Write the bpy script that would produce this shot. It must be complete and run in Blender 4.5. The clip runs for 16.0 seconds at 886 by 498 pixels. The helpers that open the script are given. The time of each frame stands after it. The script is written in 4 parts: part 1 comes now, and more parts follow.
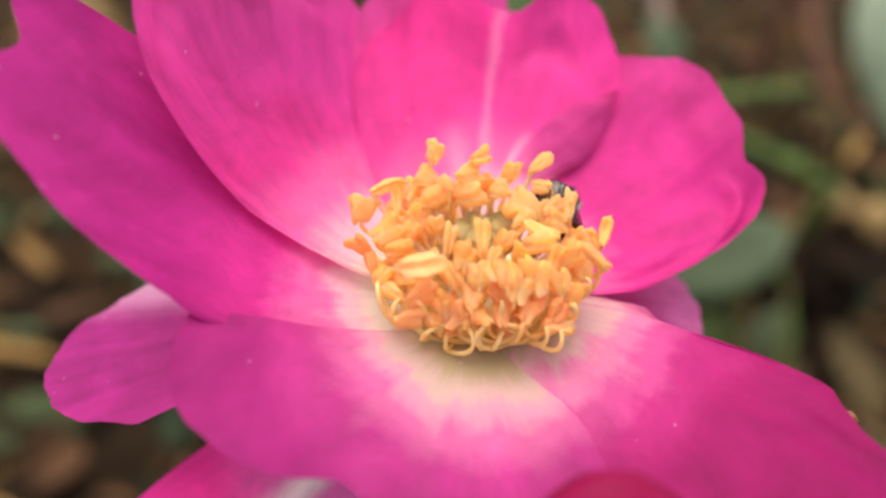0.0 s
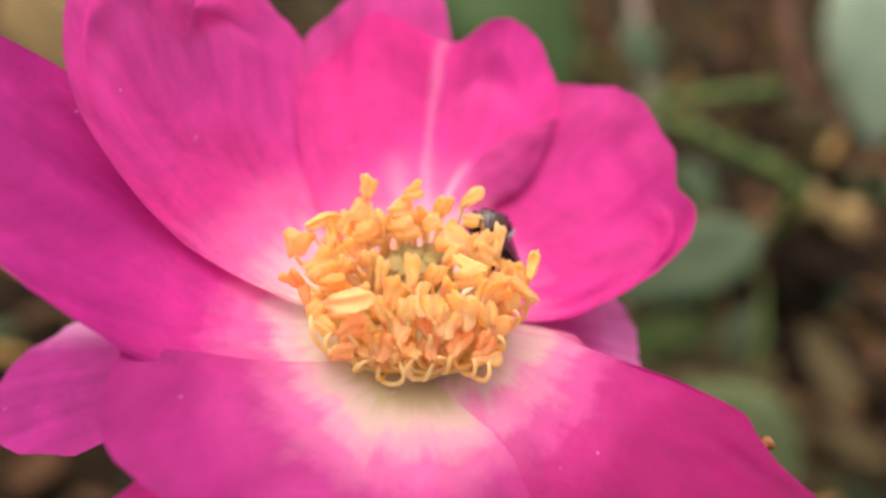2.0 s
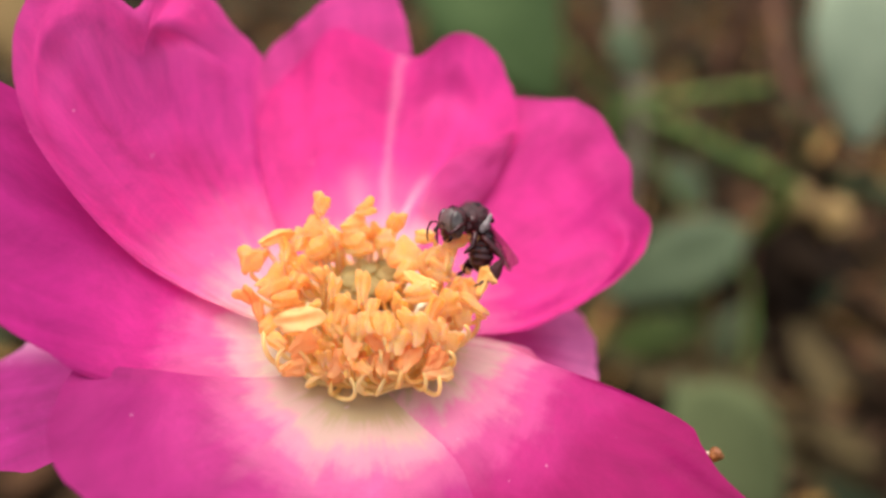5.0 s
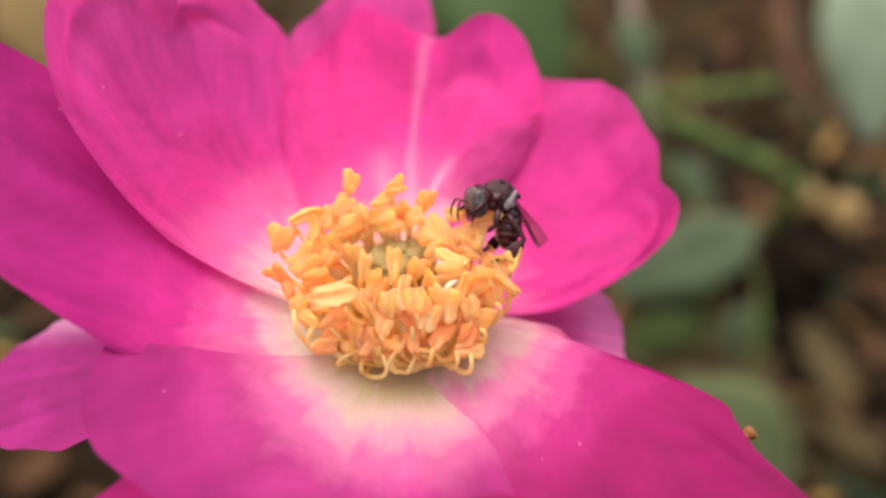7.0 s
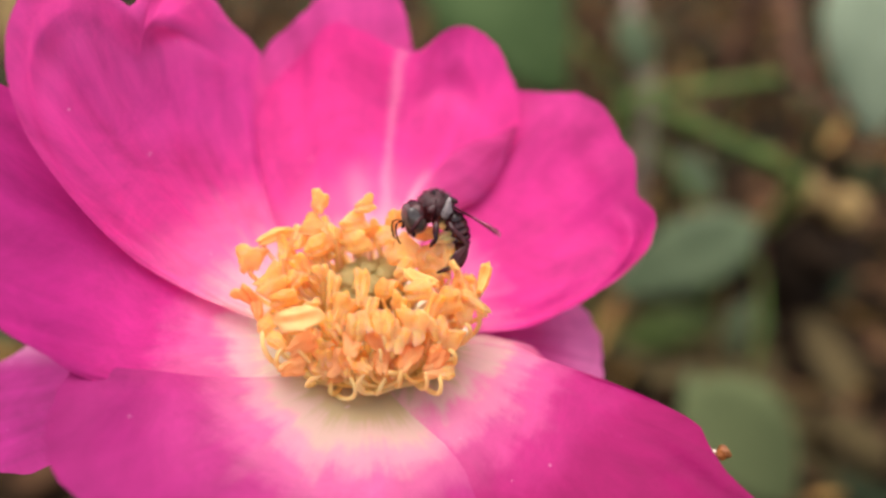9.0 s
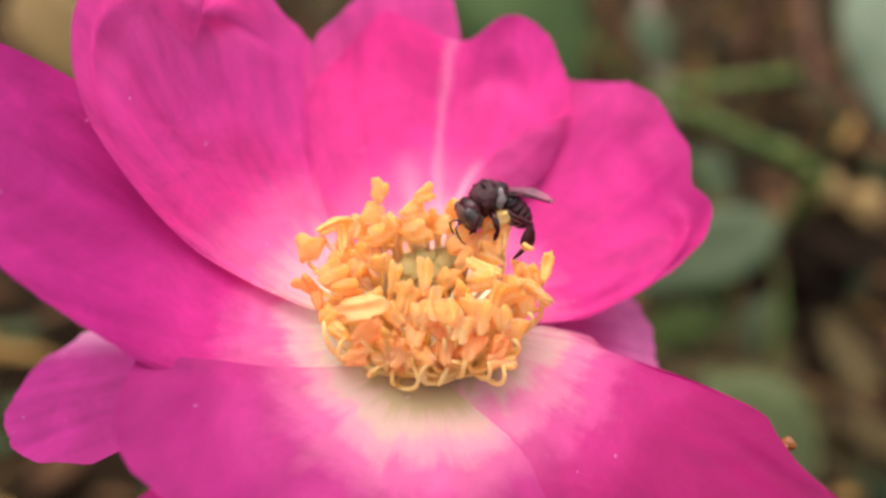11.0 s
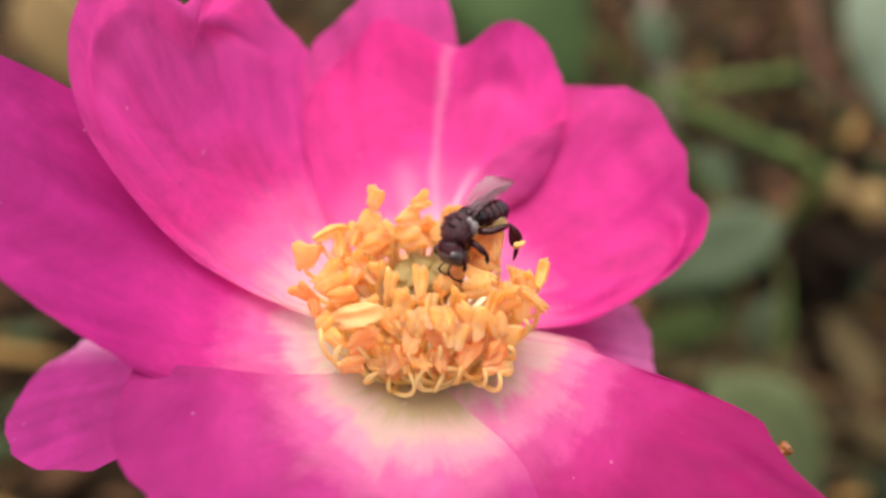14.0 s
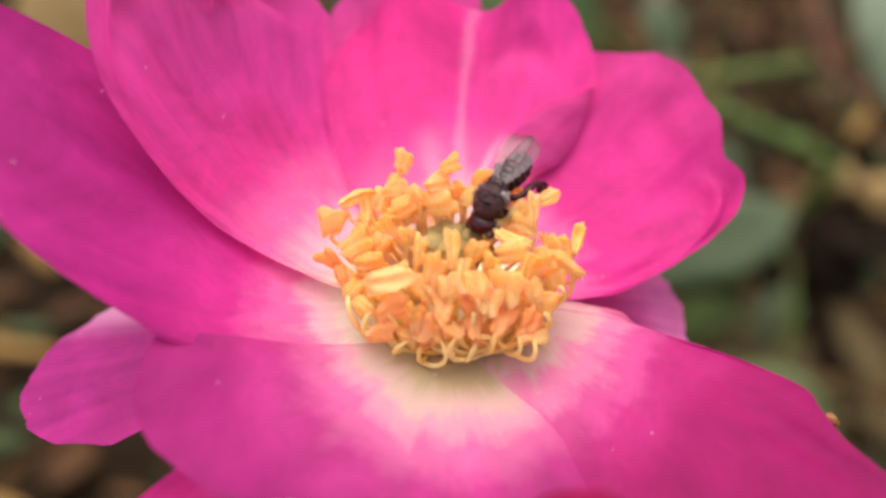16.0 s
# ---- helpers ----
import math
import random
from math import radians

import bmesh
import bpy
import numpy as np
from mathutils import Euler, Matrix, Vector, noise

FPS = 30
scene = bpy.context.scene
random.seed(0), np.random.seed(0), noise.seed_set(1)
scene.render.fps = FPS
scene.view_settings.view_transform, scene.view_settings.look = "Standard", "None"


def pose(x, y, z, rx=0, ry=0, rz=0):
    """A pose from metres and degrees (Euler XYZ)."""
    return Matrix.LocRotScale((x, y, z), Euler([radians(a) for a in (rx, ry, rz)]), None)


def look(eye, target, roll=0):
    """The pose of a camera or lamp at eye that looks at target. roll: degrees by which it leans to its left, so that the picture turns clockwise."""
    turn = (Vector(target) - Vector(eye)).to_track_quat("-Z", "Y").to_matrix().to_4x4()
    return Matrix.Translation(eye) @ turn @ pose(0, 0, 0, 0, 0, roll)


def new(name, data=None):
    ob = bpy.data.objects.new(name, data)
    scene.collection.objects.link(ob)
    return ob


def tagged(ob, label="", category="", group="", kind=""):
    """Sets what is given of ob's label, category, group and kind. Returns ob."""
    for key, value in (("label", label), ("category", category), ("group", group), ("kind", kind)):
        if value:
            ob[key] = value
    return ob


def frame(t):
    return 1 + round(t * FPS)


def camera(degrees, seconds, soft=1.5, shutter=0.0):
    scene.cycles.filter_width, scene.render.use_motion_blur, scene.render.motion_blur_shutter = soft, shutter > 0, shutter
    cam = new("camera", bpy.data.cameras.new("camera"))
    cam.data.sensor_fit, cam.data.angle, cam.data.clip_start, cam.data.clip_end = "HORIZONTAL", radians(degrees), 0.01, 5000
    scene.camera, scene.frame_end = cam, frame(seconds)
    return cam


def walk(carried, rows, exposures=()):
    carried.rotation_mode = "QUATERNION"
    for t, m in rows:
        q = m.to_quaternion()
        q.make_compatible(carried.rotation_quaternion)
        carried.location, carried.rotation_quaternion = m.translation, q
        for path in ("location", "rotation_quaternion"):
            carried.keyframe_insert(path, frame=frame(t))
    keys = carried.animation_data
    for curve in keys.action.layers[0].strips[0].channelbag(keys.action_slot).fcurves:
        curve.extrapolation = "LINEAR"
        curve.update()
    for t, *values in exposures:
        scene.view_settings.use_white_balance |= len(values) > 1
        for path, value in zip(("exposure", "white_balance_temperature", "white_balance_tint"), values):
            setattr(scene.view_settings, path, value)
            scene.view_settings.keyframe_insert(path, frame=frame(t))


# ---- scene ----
EYE, TILT, MM = 0.17, -28.0, 0.001
METRES = 0.033
VIEW = pose(0, 0, EYE, TILT, 0, 0)
cam = camera(66.0, 16.0, soft=2.7)
cam.data.dof.use_dof = True
cam.data.dof.focus_distance = 0.0325
cam.data.dof.aperture_fstop = 15.5
ROWS = [
    (0.0, 0.0, 0.0, 0.0, 0.0, 0.0, -0.0),
    (0.5, -0.0109, -0.0421, 0.0251, -0.39, -0.2, 0.11),
    (1.0, -0.0099, -0.0285, 0.0174, -0.8, -0.52, -0.0),
    (1.5, 0.0288, -0.0241, 0.0183, -1.07, -0.41, 0.33),
    (2.0, 0.0785, -0.0275, 0.0572, -1.19, -0.48, 0.17),
    (2.5, 0.1248, -0.0364, 0.0718, -1.29, -0.63, 0.33),
    (3.0, 0.1153, -0.0457, 0.0745, -1.26, -0.6, 0.35),
    (3.5, 0.0798, -0.0404, 0.0544, -1.14, -0.63, 0.42),
    (4.0, 0.0908, -0.0363, 0.0591, -1.29, -0.72, 0.38),
    (4.5, 0.1497, -0.0439, 0.0871, -1.53, -0.65, 0.5),
    (7.0, 0.1043, -0.0354, 0.0491, -1.21, -0.56, 0.61),
    (7.5, 0.1305, -0.0255, 0.074, -1.15, -0.93, 0.62),
    (8.0, 0.1636, -0.0191, 0.0849, -1.05, -1.0, 0.93),
    (10.5, 0.1141, -0.0422, 0.0835, -0.23, -1.06, 1.05),
    (11.0, 0.0802, -0.0187, 0.0725, -0.07, -1.09, 1.12),
    (11.5, 0.0513, -0.0163, 0.0621, 0.03, -1.06, 1.11),
    (12.0, 0.0532, -0.0131, 0.0586, -0.07, -1.12, 1.05),
    (12.5, 0.0846, 0.0087, 0.0653, 0.2, -1.31, 1.29),
    (13.0, 0.1408, -0.0256, 0.1111, 0.17, -1.18, 1.36),
    (13.5, 0.1247, -0.0044, 0.0897, 0.19, -1.35, 1.31),
    (14.0, 0.0933, -0.0227, 0.083, 0.31, -1.11, 1.41),
    (14.5, 0.1062, -0.0106, 0.0878, 0.21, -1.16, 1.5),
    (15.0, 0.1078, 0.0137, 0.079, 0.16, -1.31, 1.54),
    (15.5, 0.0288, -0.0012, 0.0465, 0.51, -1.26, 1.42),
    (16.0, 0.0504, 0.0142, 0.0367, 0.48, -1.3, 1.61),
]
walk(cam, [(t, VIEW @ pose(METRES * x, METRES * y, METRES * z, 90 + pitch, roll, yaw)) for t, x, y, z, yaw, pitch, roll in ROWS])

# the flower: its own axis is z, its back is y; numbers in it are millimetres
FLOWER = VIEW @ Matrix.Translation(Vector((0.057, 1.09, -0.057)) * METRES) @ pose(0, 0, 0, 52)


def spot(right, ahead, up):
    """A place in millimetres from the first eye: to the right, ahead, up."""
    return VIEW @ (Vector((right, ahead, up)) * MM)


# ---- light ----
world = bpy.data.worlds.new("sky")
scene.world = world
world.use_nodes = True
wn = world.node_tree.nodes
sky = wn.new("ShaderNodeTexSky")
sky.sky_type, sky.sun_disc = "NISHITA", False
sky.sun_elevation, sky.sun_rotation = radians(86), radians(-112)
sky.air_density, sky.dust_density, sky.ozone_density = 1.0, 3.0, 1.0
wn["Background"].inputs["Strength"].default_value = 0.15
haze = wn.new("ShaderNodeHueSaturation")
haze.inputs["Saturation"].default_value = 0.45
world.node_tree.links.new(sky.outputs[0], haze.inputs["Color"])
world.node_tree.links.new(haze.outputs[0], wn["Background"].inputs["Color"])
sun = new("sun", bpy.data.lights.new("sun", "SUN"))
sun.data.energy, sun.data.angle, sun.data.color = 1.4, radians(60), (1.0, 0.94, 0.86)
sun.matrix_world = look((-0.12, -0.05, 2.0), (0, 0, 0))
scene.view_settings.exposure = 1.17


# ---- materials ----
def node_kit(name, rough=0.5):
    m = bpy.data.materials.new(name)
    m.use_nodes = True
    nt = m.node_tree
    b = nt.nodes["Principled BSDF"]
    b.inputs["Roughness"].default_value = rough

    def add(kind, **sockets):
        n = nt.nodes.new(kind)
        for k, v in sockets.items():
            n.inputs[k.replace("_", " ")].default_value = v
        return n

    return m, nt, b, add, nt.links.new


def ramp_node(nt, stops):
    r = nt.nodes.new("ShaderNodeValToRGB")
    e = r.color_ramp.elements
    while len(e) < len(stops):
        e.new(0.5)
    for el, (p, c) in zip(e, stops):
        el.position, el.color = p, (*c, 1)
    return r


def mixed(name, dark, light, scale, rough=0.6, bump=0.3, through_light=0.0, fine=6.0, dist=0.0003, island=0.0, gloss=0.5):
    """A two-tone surface: broad blotches, fine grain, relief; through_light lets light pass as in a leaf."""
    m, nt, b, add, link = node_kit(name, rough)
    b.inputs["Specular IOR Level"].default_value = gloss
    co = add("ShaderNodeTexCoord")
    n1 = add("ShaderNodeTexNoise", Scale=scale, Detail=4.0, Roughness=0.6)
    n2 = add("ShaderNodeTexNoise", Scale=scale * fine, Detail=3.0, Roughness=0.6)
    info = add("ShaderNodeObjectInfo")
    ma = add("ShaderNodeMath")
    ma.operation = "ADD"
    mb = add("ShaderNodeMath")
    mb.operation = "MULTIPLY_ADD"
    mb.inputs[1].default_value, mb.inputs[2].default_value = 0.35, -0.17
    link(co.outputs["Object"], n1.inputs["Vector"])
    link(co.outputs["Object"], n2.inputs["Vector"])
    link(info.outputs["Random"], mb.inputs[0])
    if island:
        geo = add("ShaderNodeNewGeometry")
        mb.inputs[1].default_value, mb.inputs[2].default_value = island, -island / 2
        link(geo.outputs["Random Per Island"], mb.inputs[0])
    mc = add("ShaderNodeMath")
    mc.operation = "MULTIPLY_ADD"
    mc.inputs[1].default_value = 0.35
    link(n2.outputs["Fac"], mc.inputs[0])
    link(mb.outputs[0], mc.inputs[2])
    link(n1.outputs["Fac"], ma.inputs[0])
    link(mc.outputs[0], ma.inputs[1])
    r = ramp_node(nt, [(0.38, dark), (0.85, light)])
    link(ma.outputs[0], r.inputs["Fac"])
    link(r.outputs[0], b.inputs["Base Color"])
    bp = add("ShaderNodeBump", Strength=bump, Distance=dist)
    link(n2.outputs["Fac"], bp.inputs["Height"])
    link(bp.outputs[0], b.inputs["Normal"])
    if through_light:
        tr = add("ShaderNodeBsdfTranslucent")
        mx = add("ShaderNodeMixShader", Fac=through_light)
        link(r.outputs[0], tr.inputs["Color"])
        link(b.outputs[0], mx.inputs[1])
        link(tr.outputs[0], mx.inputs[2])
        link(mx.outputs[0], nt.nodes["Material Output"].inputs["Surface"])
    return m


def petal_material(name, stops, rib=(), pale=(1.0, 0.62, 0.74), ragged=0.6):
    """Rose petal: colour runs from the claw outwards, drawn into fine lengthwise veins; thin enough to glow through."""
    m, nt, b, add, link = node_kit(name, 0.55)
    uv = add("ShaderNodeUVMap")
    sep = add("ShaderNodeSeparateXYZ")
    link(uv.outputs[0], sep.inputs[0])
    # veins: noise stretched along the petal
    mp = add("ShaderNodeMapping")
    mp.inputs["Scale"].default_value = (1.0, 0.16, 1.0)
    link(uv.outputs[0], mp.inputs["Vector"])
    vein = add("ShaderNodeTexNoise", Scale=11.0, Detail=4.0, Roughness=0.55, Distortion=0.4)
    link(mp.outputs[0], vein.inputs["Vector"])
    co = add("ShaderNodeTexCoord")
    blot = add("ShaderNodeTexNoise", Scale=260.0, Detail=6.0, Roughness=0.62)
    link(co.outputs["Object"], blot.inputs["Vector"])
    a = add("ShaderNodeMath")
    a.operation = "MULTIPLY_ADD"
    a.inputs[1].default_value = 0.15 * ragged
    link(vein.outputs["Fac"], a.inputs[0])
    link(sep.outputs["Y"], a.inputs[2])
    a2 = add("ShaderNodeMath")
    a2.operation = "MULTIPLY_ADD"
    a2.inputs[1].default_value = 0.17 * ragged
    link(blot.outputs["Fac"], a2.inputs[0])
    link(a.outputs[0], a2.inputs[2])
    a3 = add("ShaderNodeMath")
    a3.operation = "SUBTRACT"
    a3.inputs[1].default_value = 0.16 * ragged
    link(a2.outputs[0], a3.inputs[0])
    r = ramp_node(nt, stops)
    r.color_ramp.interpolation = "EASE"
    link(a3.outputs[0], r.inputs["Fac"])
    colour = r.outputs[0]
    for at, breadth, fade, most, slant in rib:
        # a pale wavering streak along the petal, fading outwards
        d = add("ShaderNodeMath")
        d.operation = "MULTIPLY_ADD"
        d.inputs[1].default_value, d.inputs[2].default_value = 0.07, -at - 0.035
        link(blot.outputs["Fac"], d.inputs[0])
        sl = add("ShaderNodeMath")
        sl.operation = "MULTIPLY_ADD"
        sl.inputs[1].default_value = -slant
        link(sep.outputs["Y"], sl.inputs[0])
        link(sep.outputs["X"], sl.inputs[2])
        d2 = add("ShaderNodeMath")
        link(sl.outputs[0], d2.inputs[0])
        link(d.outputs[0], d2.inputs[1])
        ab = add("ShaderNodeMath")
        ab.operation = "ABSOLUTE"
        link(d2.outputs[0], ab.inputs[0])
        w = add("ShaderNodeMapRange")
        w.inputs["From Min"].default_value, w.inputs["From Max"].default_value = 0.0, breadth
        w.inputs["To Min"].default_value, w.inputs["To Max"].default_value = most, 0.0
        w.interpolation_type = "SMOOTHSTEP"
        link(ab.outputs[0], w.inputs["Value"])
        f = add("ShaderNodeMapRange")
        f.inputs["From Min"].default_value, f.inputs["From Max"].default_value = fade * 0.6, fade
        f.inputs["To Min"].default_value, f.inputs["To Max"].default_value = 1.0, 0.0
        link(sep.outputs["Y"], f.inputs["Value"])
        wf = add("ShaderNodeMath")
        wf.operation = "MULTIPLY"
        link(w.outputs[0], wf.inputs[0])
        link(f.outputs[0], wf.inputs[1])
        mx = add("ShaderNodeMix")
        mx.data_type = "RGBA"
        link(wf.outputs[0], mx.inputs["Factor"])
        link(colour, mx.inputs["A"])
        mx.inputs["B"].default_value = (*pale, 1)
        colour = mx.outputs["Result"]
    # uneven depth of colour: broad clouds and fine streaks
    cloud = add("ShaderNodeTexNoise", Scale=190.0, Detail=8.0, Roughness=0.7, Distortion=0.6)
    link(co.outputs["Object"], cloud.inputs["Vector"])
    streak = add("ShaderNodeMath")
    streak.operation = "MULTIPLY_ADD"
    streak.inputs[1].default_value = 0.55
    link(vein.outputs["Fac"], streak.inputs[0])
    link(cloud.outputs["Fac"], streak.inputs[2])
    tone = add("ShaderNodeMapRange")
    tone.inputs["From Min"].default_value, tone.inputs["From Max"].default_value = 0.5, 1.05
    tone.inputs["To Min"].default_value, tone.inputs["To Max"].default_value = 0.62, 1.30
    link(streak.outputs[0], tone.inputs["Value"])
    calm = add("ShaderNodeMapRange")
    calm.inputs["From Min"].default_value, calm.inputs["From Max"].default_value = 0.22, 0.42
    link(sep.outputs["Y"], calm.inputs["Value"])
    even = add("ShaderNodeMix")
    even.inputs["A"].default_value = 1.0
    link(calm.outputs[0], even.inputs["Factor"])
    link(tone.outputs[0], even.inputs["B"])
    tm = add("ShaderNodeVectorMath")
    tm.operation = "SCALE"
    link(colour, tm.inputs[0])
    link(even.outputs["Result"], tm.inputs["Scale"])
    colour = tm.outputs[0]
    # scattered pale scuffs
    fl = add("ShaderNodeTexNoise", Scale=1700.0, Detail=1.0)
    link(co.outputs["Object"], fl.inputs["Vector"])
    fr = add("ShaderNodeMapRange")
    fr.inputs["From Min"].default_value, fr.inputs["From Max"].default_value = 0.77, 0.83
    fr.inputs["To Max"].default_value = 0.25
    link(fl.outputs["Fac"], fr.inputs["Value"])
    fm = add("ShaderNodeMix")
    fm.data_type = "RGBA"
    link(fr.outputs[0], fm.inputs["Factor"])
    link(colour, fm.inputs["A"])
    fm.inputs["B"].default_value = (1.0, 0.7, 0.82, 1)
    colour = fm.outputs["Result"]
    link(colour, b.inputs["Base Color"])
    b.inputs["Specular IOR Level"].default_value = 0.12
    bp = add("ShaderNodeBump", Strength=0.7, Distance=0.0009)
    link(a2.outputs[0], bp.inputs["Height"])
    link(bp.outputs[0], b.inputs["Normal"])
    tr = add("ShaderNodeBsdfTranslucent")
    link(colour, tr.inputs["Color"])
    mxs = add("ShaderNodeMixShader", Fac=0.43)
    link(b.outputs[0], mxs.inputs[1])
    link(tr.outputs[0], mxs.inputs[2])
    link(mxs.outputs[0], nt.nodes["Material Output"].inputs["Surface"])
    return m


CREAM, BLUSH, HOT = (0.97, 0.89, 0.68), (0.94, 0.54, 0.60), (0.80, 0.031, 0.265)
SOFT = (0.88, 0.15, 0.39)
# front petals' cream base, darkened for the stamens' shadow and their pollen
SHADED_HEART = (0.54, 0.41, 0.22)
PETAL = petal_material("petal_pink", [(0.15, SHADED_HEART), (0.215, (0.76, 0.42, 0.40)), (0.28, (0.82, 0.21, 0.38)), (0.36, (0.64, 0.072, 0.260)), (0.46, (0.48, 0.019, 0.170)), (0.58, (0.35, 0.007, 0.112)), (0.78, (0.29, 0.004, 0.090))], ragged=1.3)
PETAL_WIDE = petal_material("petal_pale_heart", [(0.15, CREAM), (0.25, BLUSH), (0.38, SOFT), (0.54, (0.76, 0.048, 0.290)), (0.72, (0.72, 0.051, 0.300)), (1.1, (0.82, 0.075, 0.345))], ragged=0.9)
PETAL_LEFT = petal_material("petal_plum_margin", [(0.16, CREAM), (0.25, BLUSH), (0.35, SOFT), (0.48, (0.64, 0.031, 0.245)), (0.66, (0.48, 0.021, 0.200)), (1.05, (0.53, 0.030, 0.232))], ragged=1.2)
PETAL_FRONT = petal_material("petal_blush_heart", [(0.17, SHADED_HEART), (0.23, (0.70, 0.46, 0.38)), (0.285, (0.80, 0.32, 0.42)), (0.345, (0.72, 0.135, 0.33)), (0.44, (0.50, 0.036, 0.214)), (0.56, (0.375, 0.019, 0.162)), (0.75, (0.35, 0.015, 0.150))], ragged=0.8)
# both back petals stay brighter outwards: light from behind is put into the colour
PETAL_BACKLIT = petal_material("petal_backlit", [(0.07, CREAM), (0.13, BLUSH), (0.21, SOFT), (0.31, (0.74, 0.034, 0.255)), (0.65, (0.70, 0.034, 0.250)), (0.95, (0.60, 0.034, 0.230))], ragged=1.2)
# its strong short streak is a lit ridge, painted on as a highlight
PETAL_RIB = petal_material("petal_ribbed", [(0.08, CREAM), (0.19, BLUSH), (0.29, SOFT), (0.44, (0.82, 0.055, 0.31)), (1.0, (0.74, 0.036, 0.27))], rib=((0.43, 0.032, 1.1, 0.21, 0.15), (0.54, 0.055, 0.40, 0.98, 0.5), (0.38, 0.06, 0.42, 0.4, 0.0), (0.50, 0.05, 0.42, 0.35, 0.0)))
PETAL_RIM = petal_material("petal_pale_rim", [(0.12, (0.90, 0.62, 0.66)), (0.36, (0.72, 0.13, 0.40)), (0.55, (0.54, 0.040, 0.255)), (0.85, (0.45, 0.027, 0.215))], rib=((0.92, 0.32, 3.0, 0.45, 0.0),), pale=(0.90, 0.72, 0.78))
PETAL_BAND = petal_material("petal_pale_band", [(0.12, (0.90, 0.62, 0.66)), (0.5, (0.72, 0.13, 0.40)), (0.75, HOT)], rib=((0.52, 0.14, 0.85, 0.95, 0.0),), pale=(0.90, 0.80, 0.72))
PETAL_FAR = petal_material("petal_far", [(0.3, SOFT), (0.5, (0.76, 0.060, 0.31)), (1.0, (0.80, 0.075, 0.33))])
PETAL_FOLD = petal_material("petal_dusky", [(0.0, (0.84, 0.24, 0.44)), (0.3, (0.60, 0.056, 0.26)), (0.6, (0.52, 0.034, 0.205)), (1.0, (0.60, 0.050, 0.24))], ragged=1.6)
# side petal: the shadow over its inner part is put into the colour
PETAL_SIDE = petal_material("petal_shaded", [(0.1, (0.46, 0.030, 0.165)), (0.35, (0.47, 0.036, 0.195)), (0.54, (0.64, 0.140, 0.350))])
PETAL_DARK = petal_material("petal_shaded_crimson", [(0.1, (0.30, 0.006, 0.06)), (0.9, (0.22, 0.004, 0.05))])
ANTHER = mixed("anther_orange", (1.000, 0.589, 0.190), (1.000, 0.731, 0.342), 500, 0.6, 0.2, 0.7, 4.0, dist=0.00004)
ANTHER.node_tree.nodes["Principled BSDF"].inputs["Subsurface Weight"].default_value = 1.0
ANTHER.node_tree.nodes["Principled BSDF"].inputs["Subsurface Radius"].default_value = (1.0, 0.5, 0.2)
ANTHER.node_tree.nodes["Principled BSDF"].inputs["Subsurface Scale"].default_value = 0.0012
ANTHER_SALMON = mixed("anther_salmon", (1.000, 0.522, 0.190), (1.000, 0.655, 0.304), 500, 0.6, 0.2, 0.7, 4.0, dist=0.00004)
ANTHER_CREAM = mixed("anther_cream", (0.920, 0.494, 0.142), (0.960, 0.646, 0.275), 600, 0.55, 0.3, 0.5, 4.0, dist=0.00006)
ANTHER_PALE = mixed("anther_pale", (1.000, 0.513, 0.114), (1.000, 0.665, 0.237), 700, 0.55, 0.3, 0.5, 5.0, dist=0.00006)


def speckle(m, colour):
    """Sparse brown specks where old pollen has dried on."""
    nt = m.node_tree
    b = nt.nodes["Principled BSDF"]
    source = b.inputs["Base Color"].links[0].from_socket
    co = nt.nodes.new("ShaderNodeTexCoord")
    n = nt.nodes.new("ShaderNodeTexNoise")
    n.inputs["Scale"].default_value, n.inputs["Detail"].default_value = 3200.0, 1.0
    r = nt.nodes.new("ShaderNodeMapRange")
    r.inputs["From Min"].default_value, r.inputs["From Max"].default_value = 0.66, 0.71
    r.inputs["To Max"].default_value = 0.75
    mx = nt.nodes.new("ShaderNodeMix")
    mx.data_type = "RGBA"
    nt.links.new(co.outputs["Object"], n.inputs["Vector"])
    nt.links.new(n.outputs["Fac"], r.inputs["Value"])
    nt.links.new(r.outputs[0], mx.inputs["Factor"])
    nt.links.new(source, mx.inputs["A"])
    mx.inputs["B"].default_value = (*colour, 1)
    nt.links.new(mx.outputs["Result"], b.inputs["Base Color"])


speckle(ANTHER, (0.42, 0.16, 0.03))
FILAMENT = mixed("filament_yellow", (1.0, 0.74, 0.26), (1.0, 0.86, 0.44), 500, 0.5, 0.1, 0.6, dist=0.00003)
FILAMENT_WHITE = mixed("filament_pale", (0.95, 0.70, 0.42), (0.98, 0.86, 0.66), 500, 0.5, 0.1, 0.25, dist=0.00003)
PISTIL = mixed("pistil_green", (0.44, 0.32, 0.10), (0.64, 0.50, 0.20), 400, 0.6, 0.1, 0.6, dist=0.00003)
STEM = mixed("rose_stem", (0.03, 0.05, 0.009), (0.06, 0.09, 0.02), 300, 0.5, 0.3, dist=0.0001)
LEAF_PALE = mixed("leaf_grey_green", (0.062, 0.082, 0.038), (0.104, 0.130, 0.064), 90, 0.5, 0.4, 0.15, gloss=0.2)
LEAF_MID = mixed("leaf_mid_green", (0.062, 0.100, 0.030), (0.115, 0.165, 0.058), 80, 0.55, 0.4, 0.2, gloss=0.15)
LEAF_SILVER = mixed("leaf_silver", (0.22, 0.27, 0.165), (0.36, 0.41, 0.26), 70, 0.5, 0.4, 0.15, gloss=0.3)
STALK = mixed("stalk_green", (0.052, 0.085, 0.014), (0.105, 0.150, 0.032), 120, 0.6, 0.3, gloss=0.2)
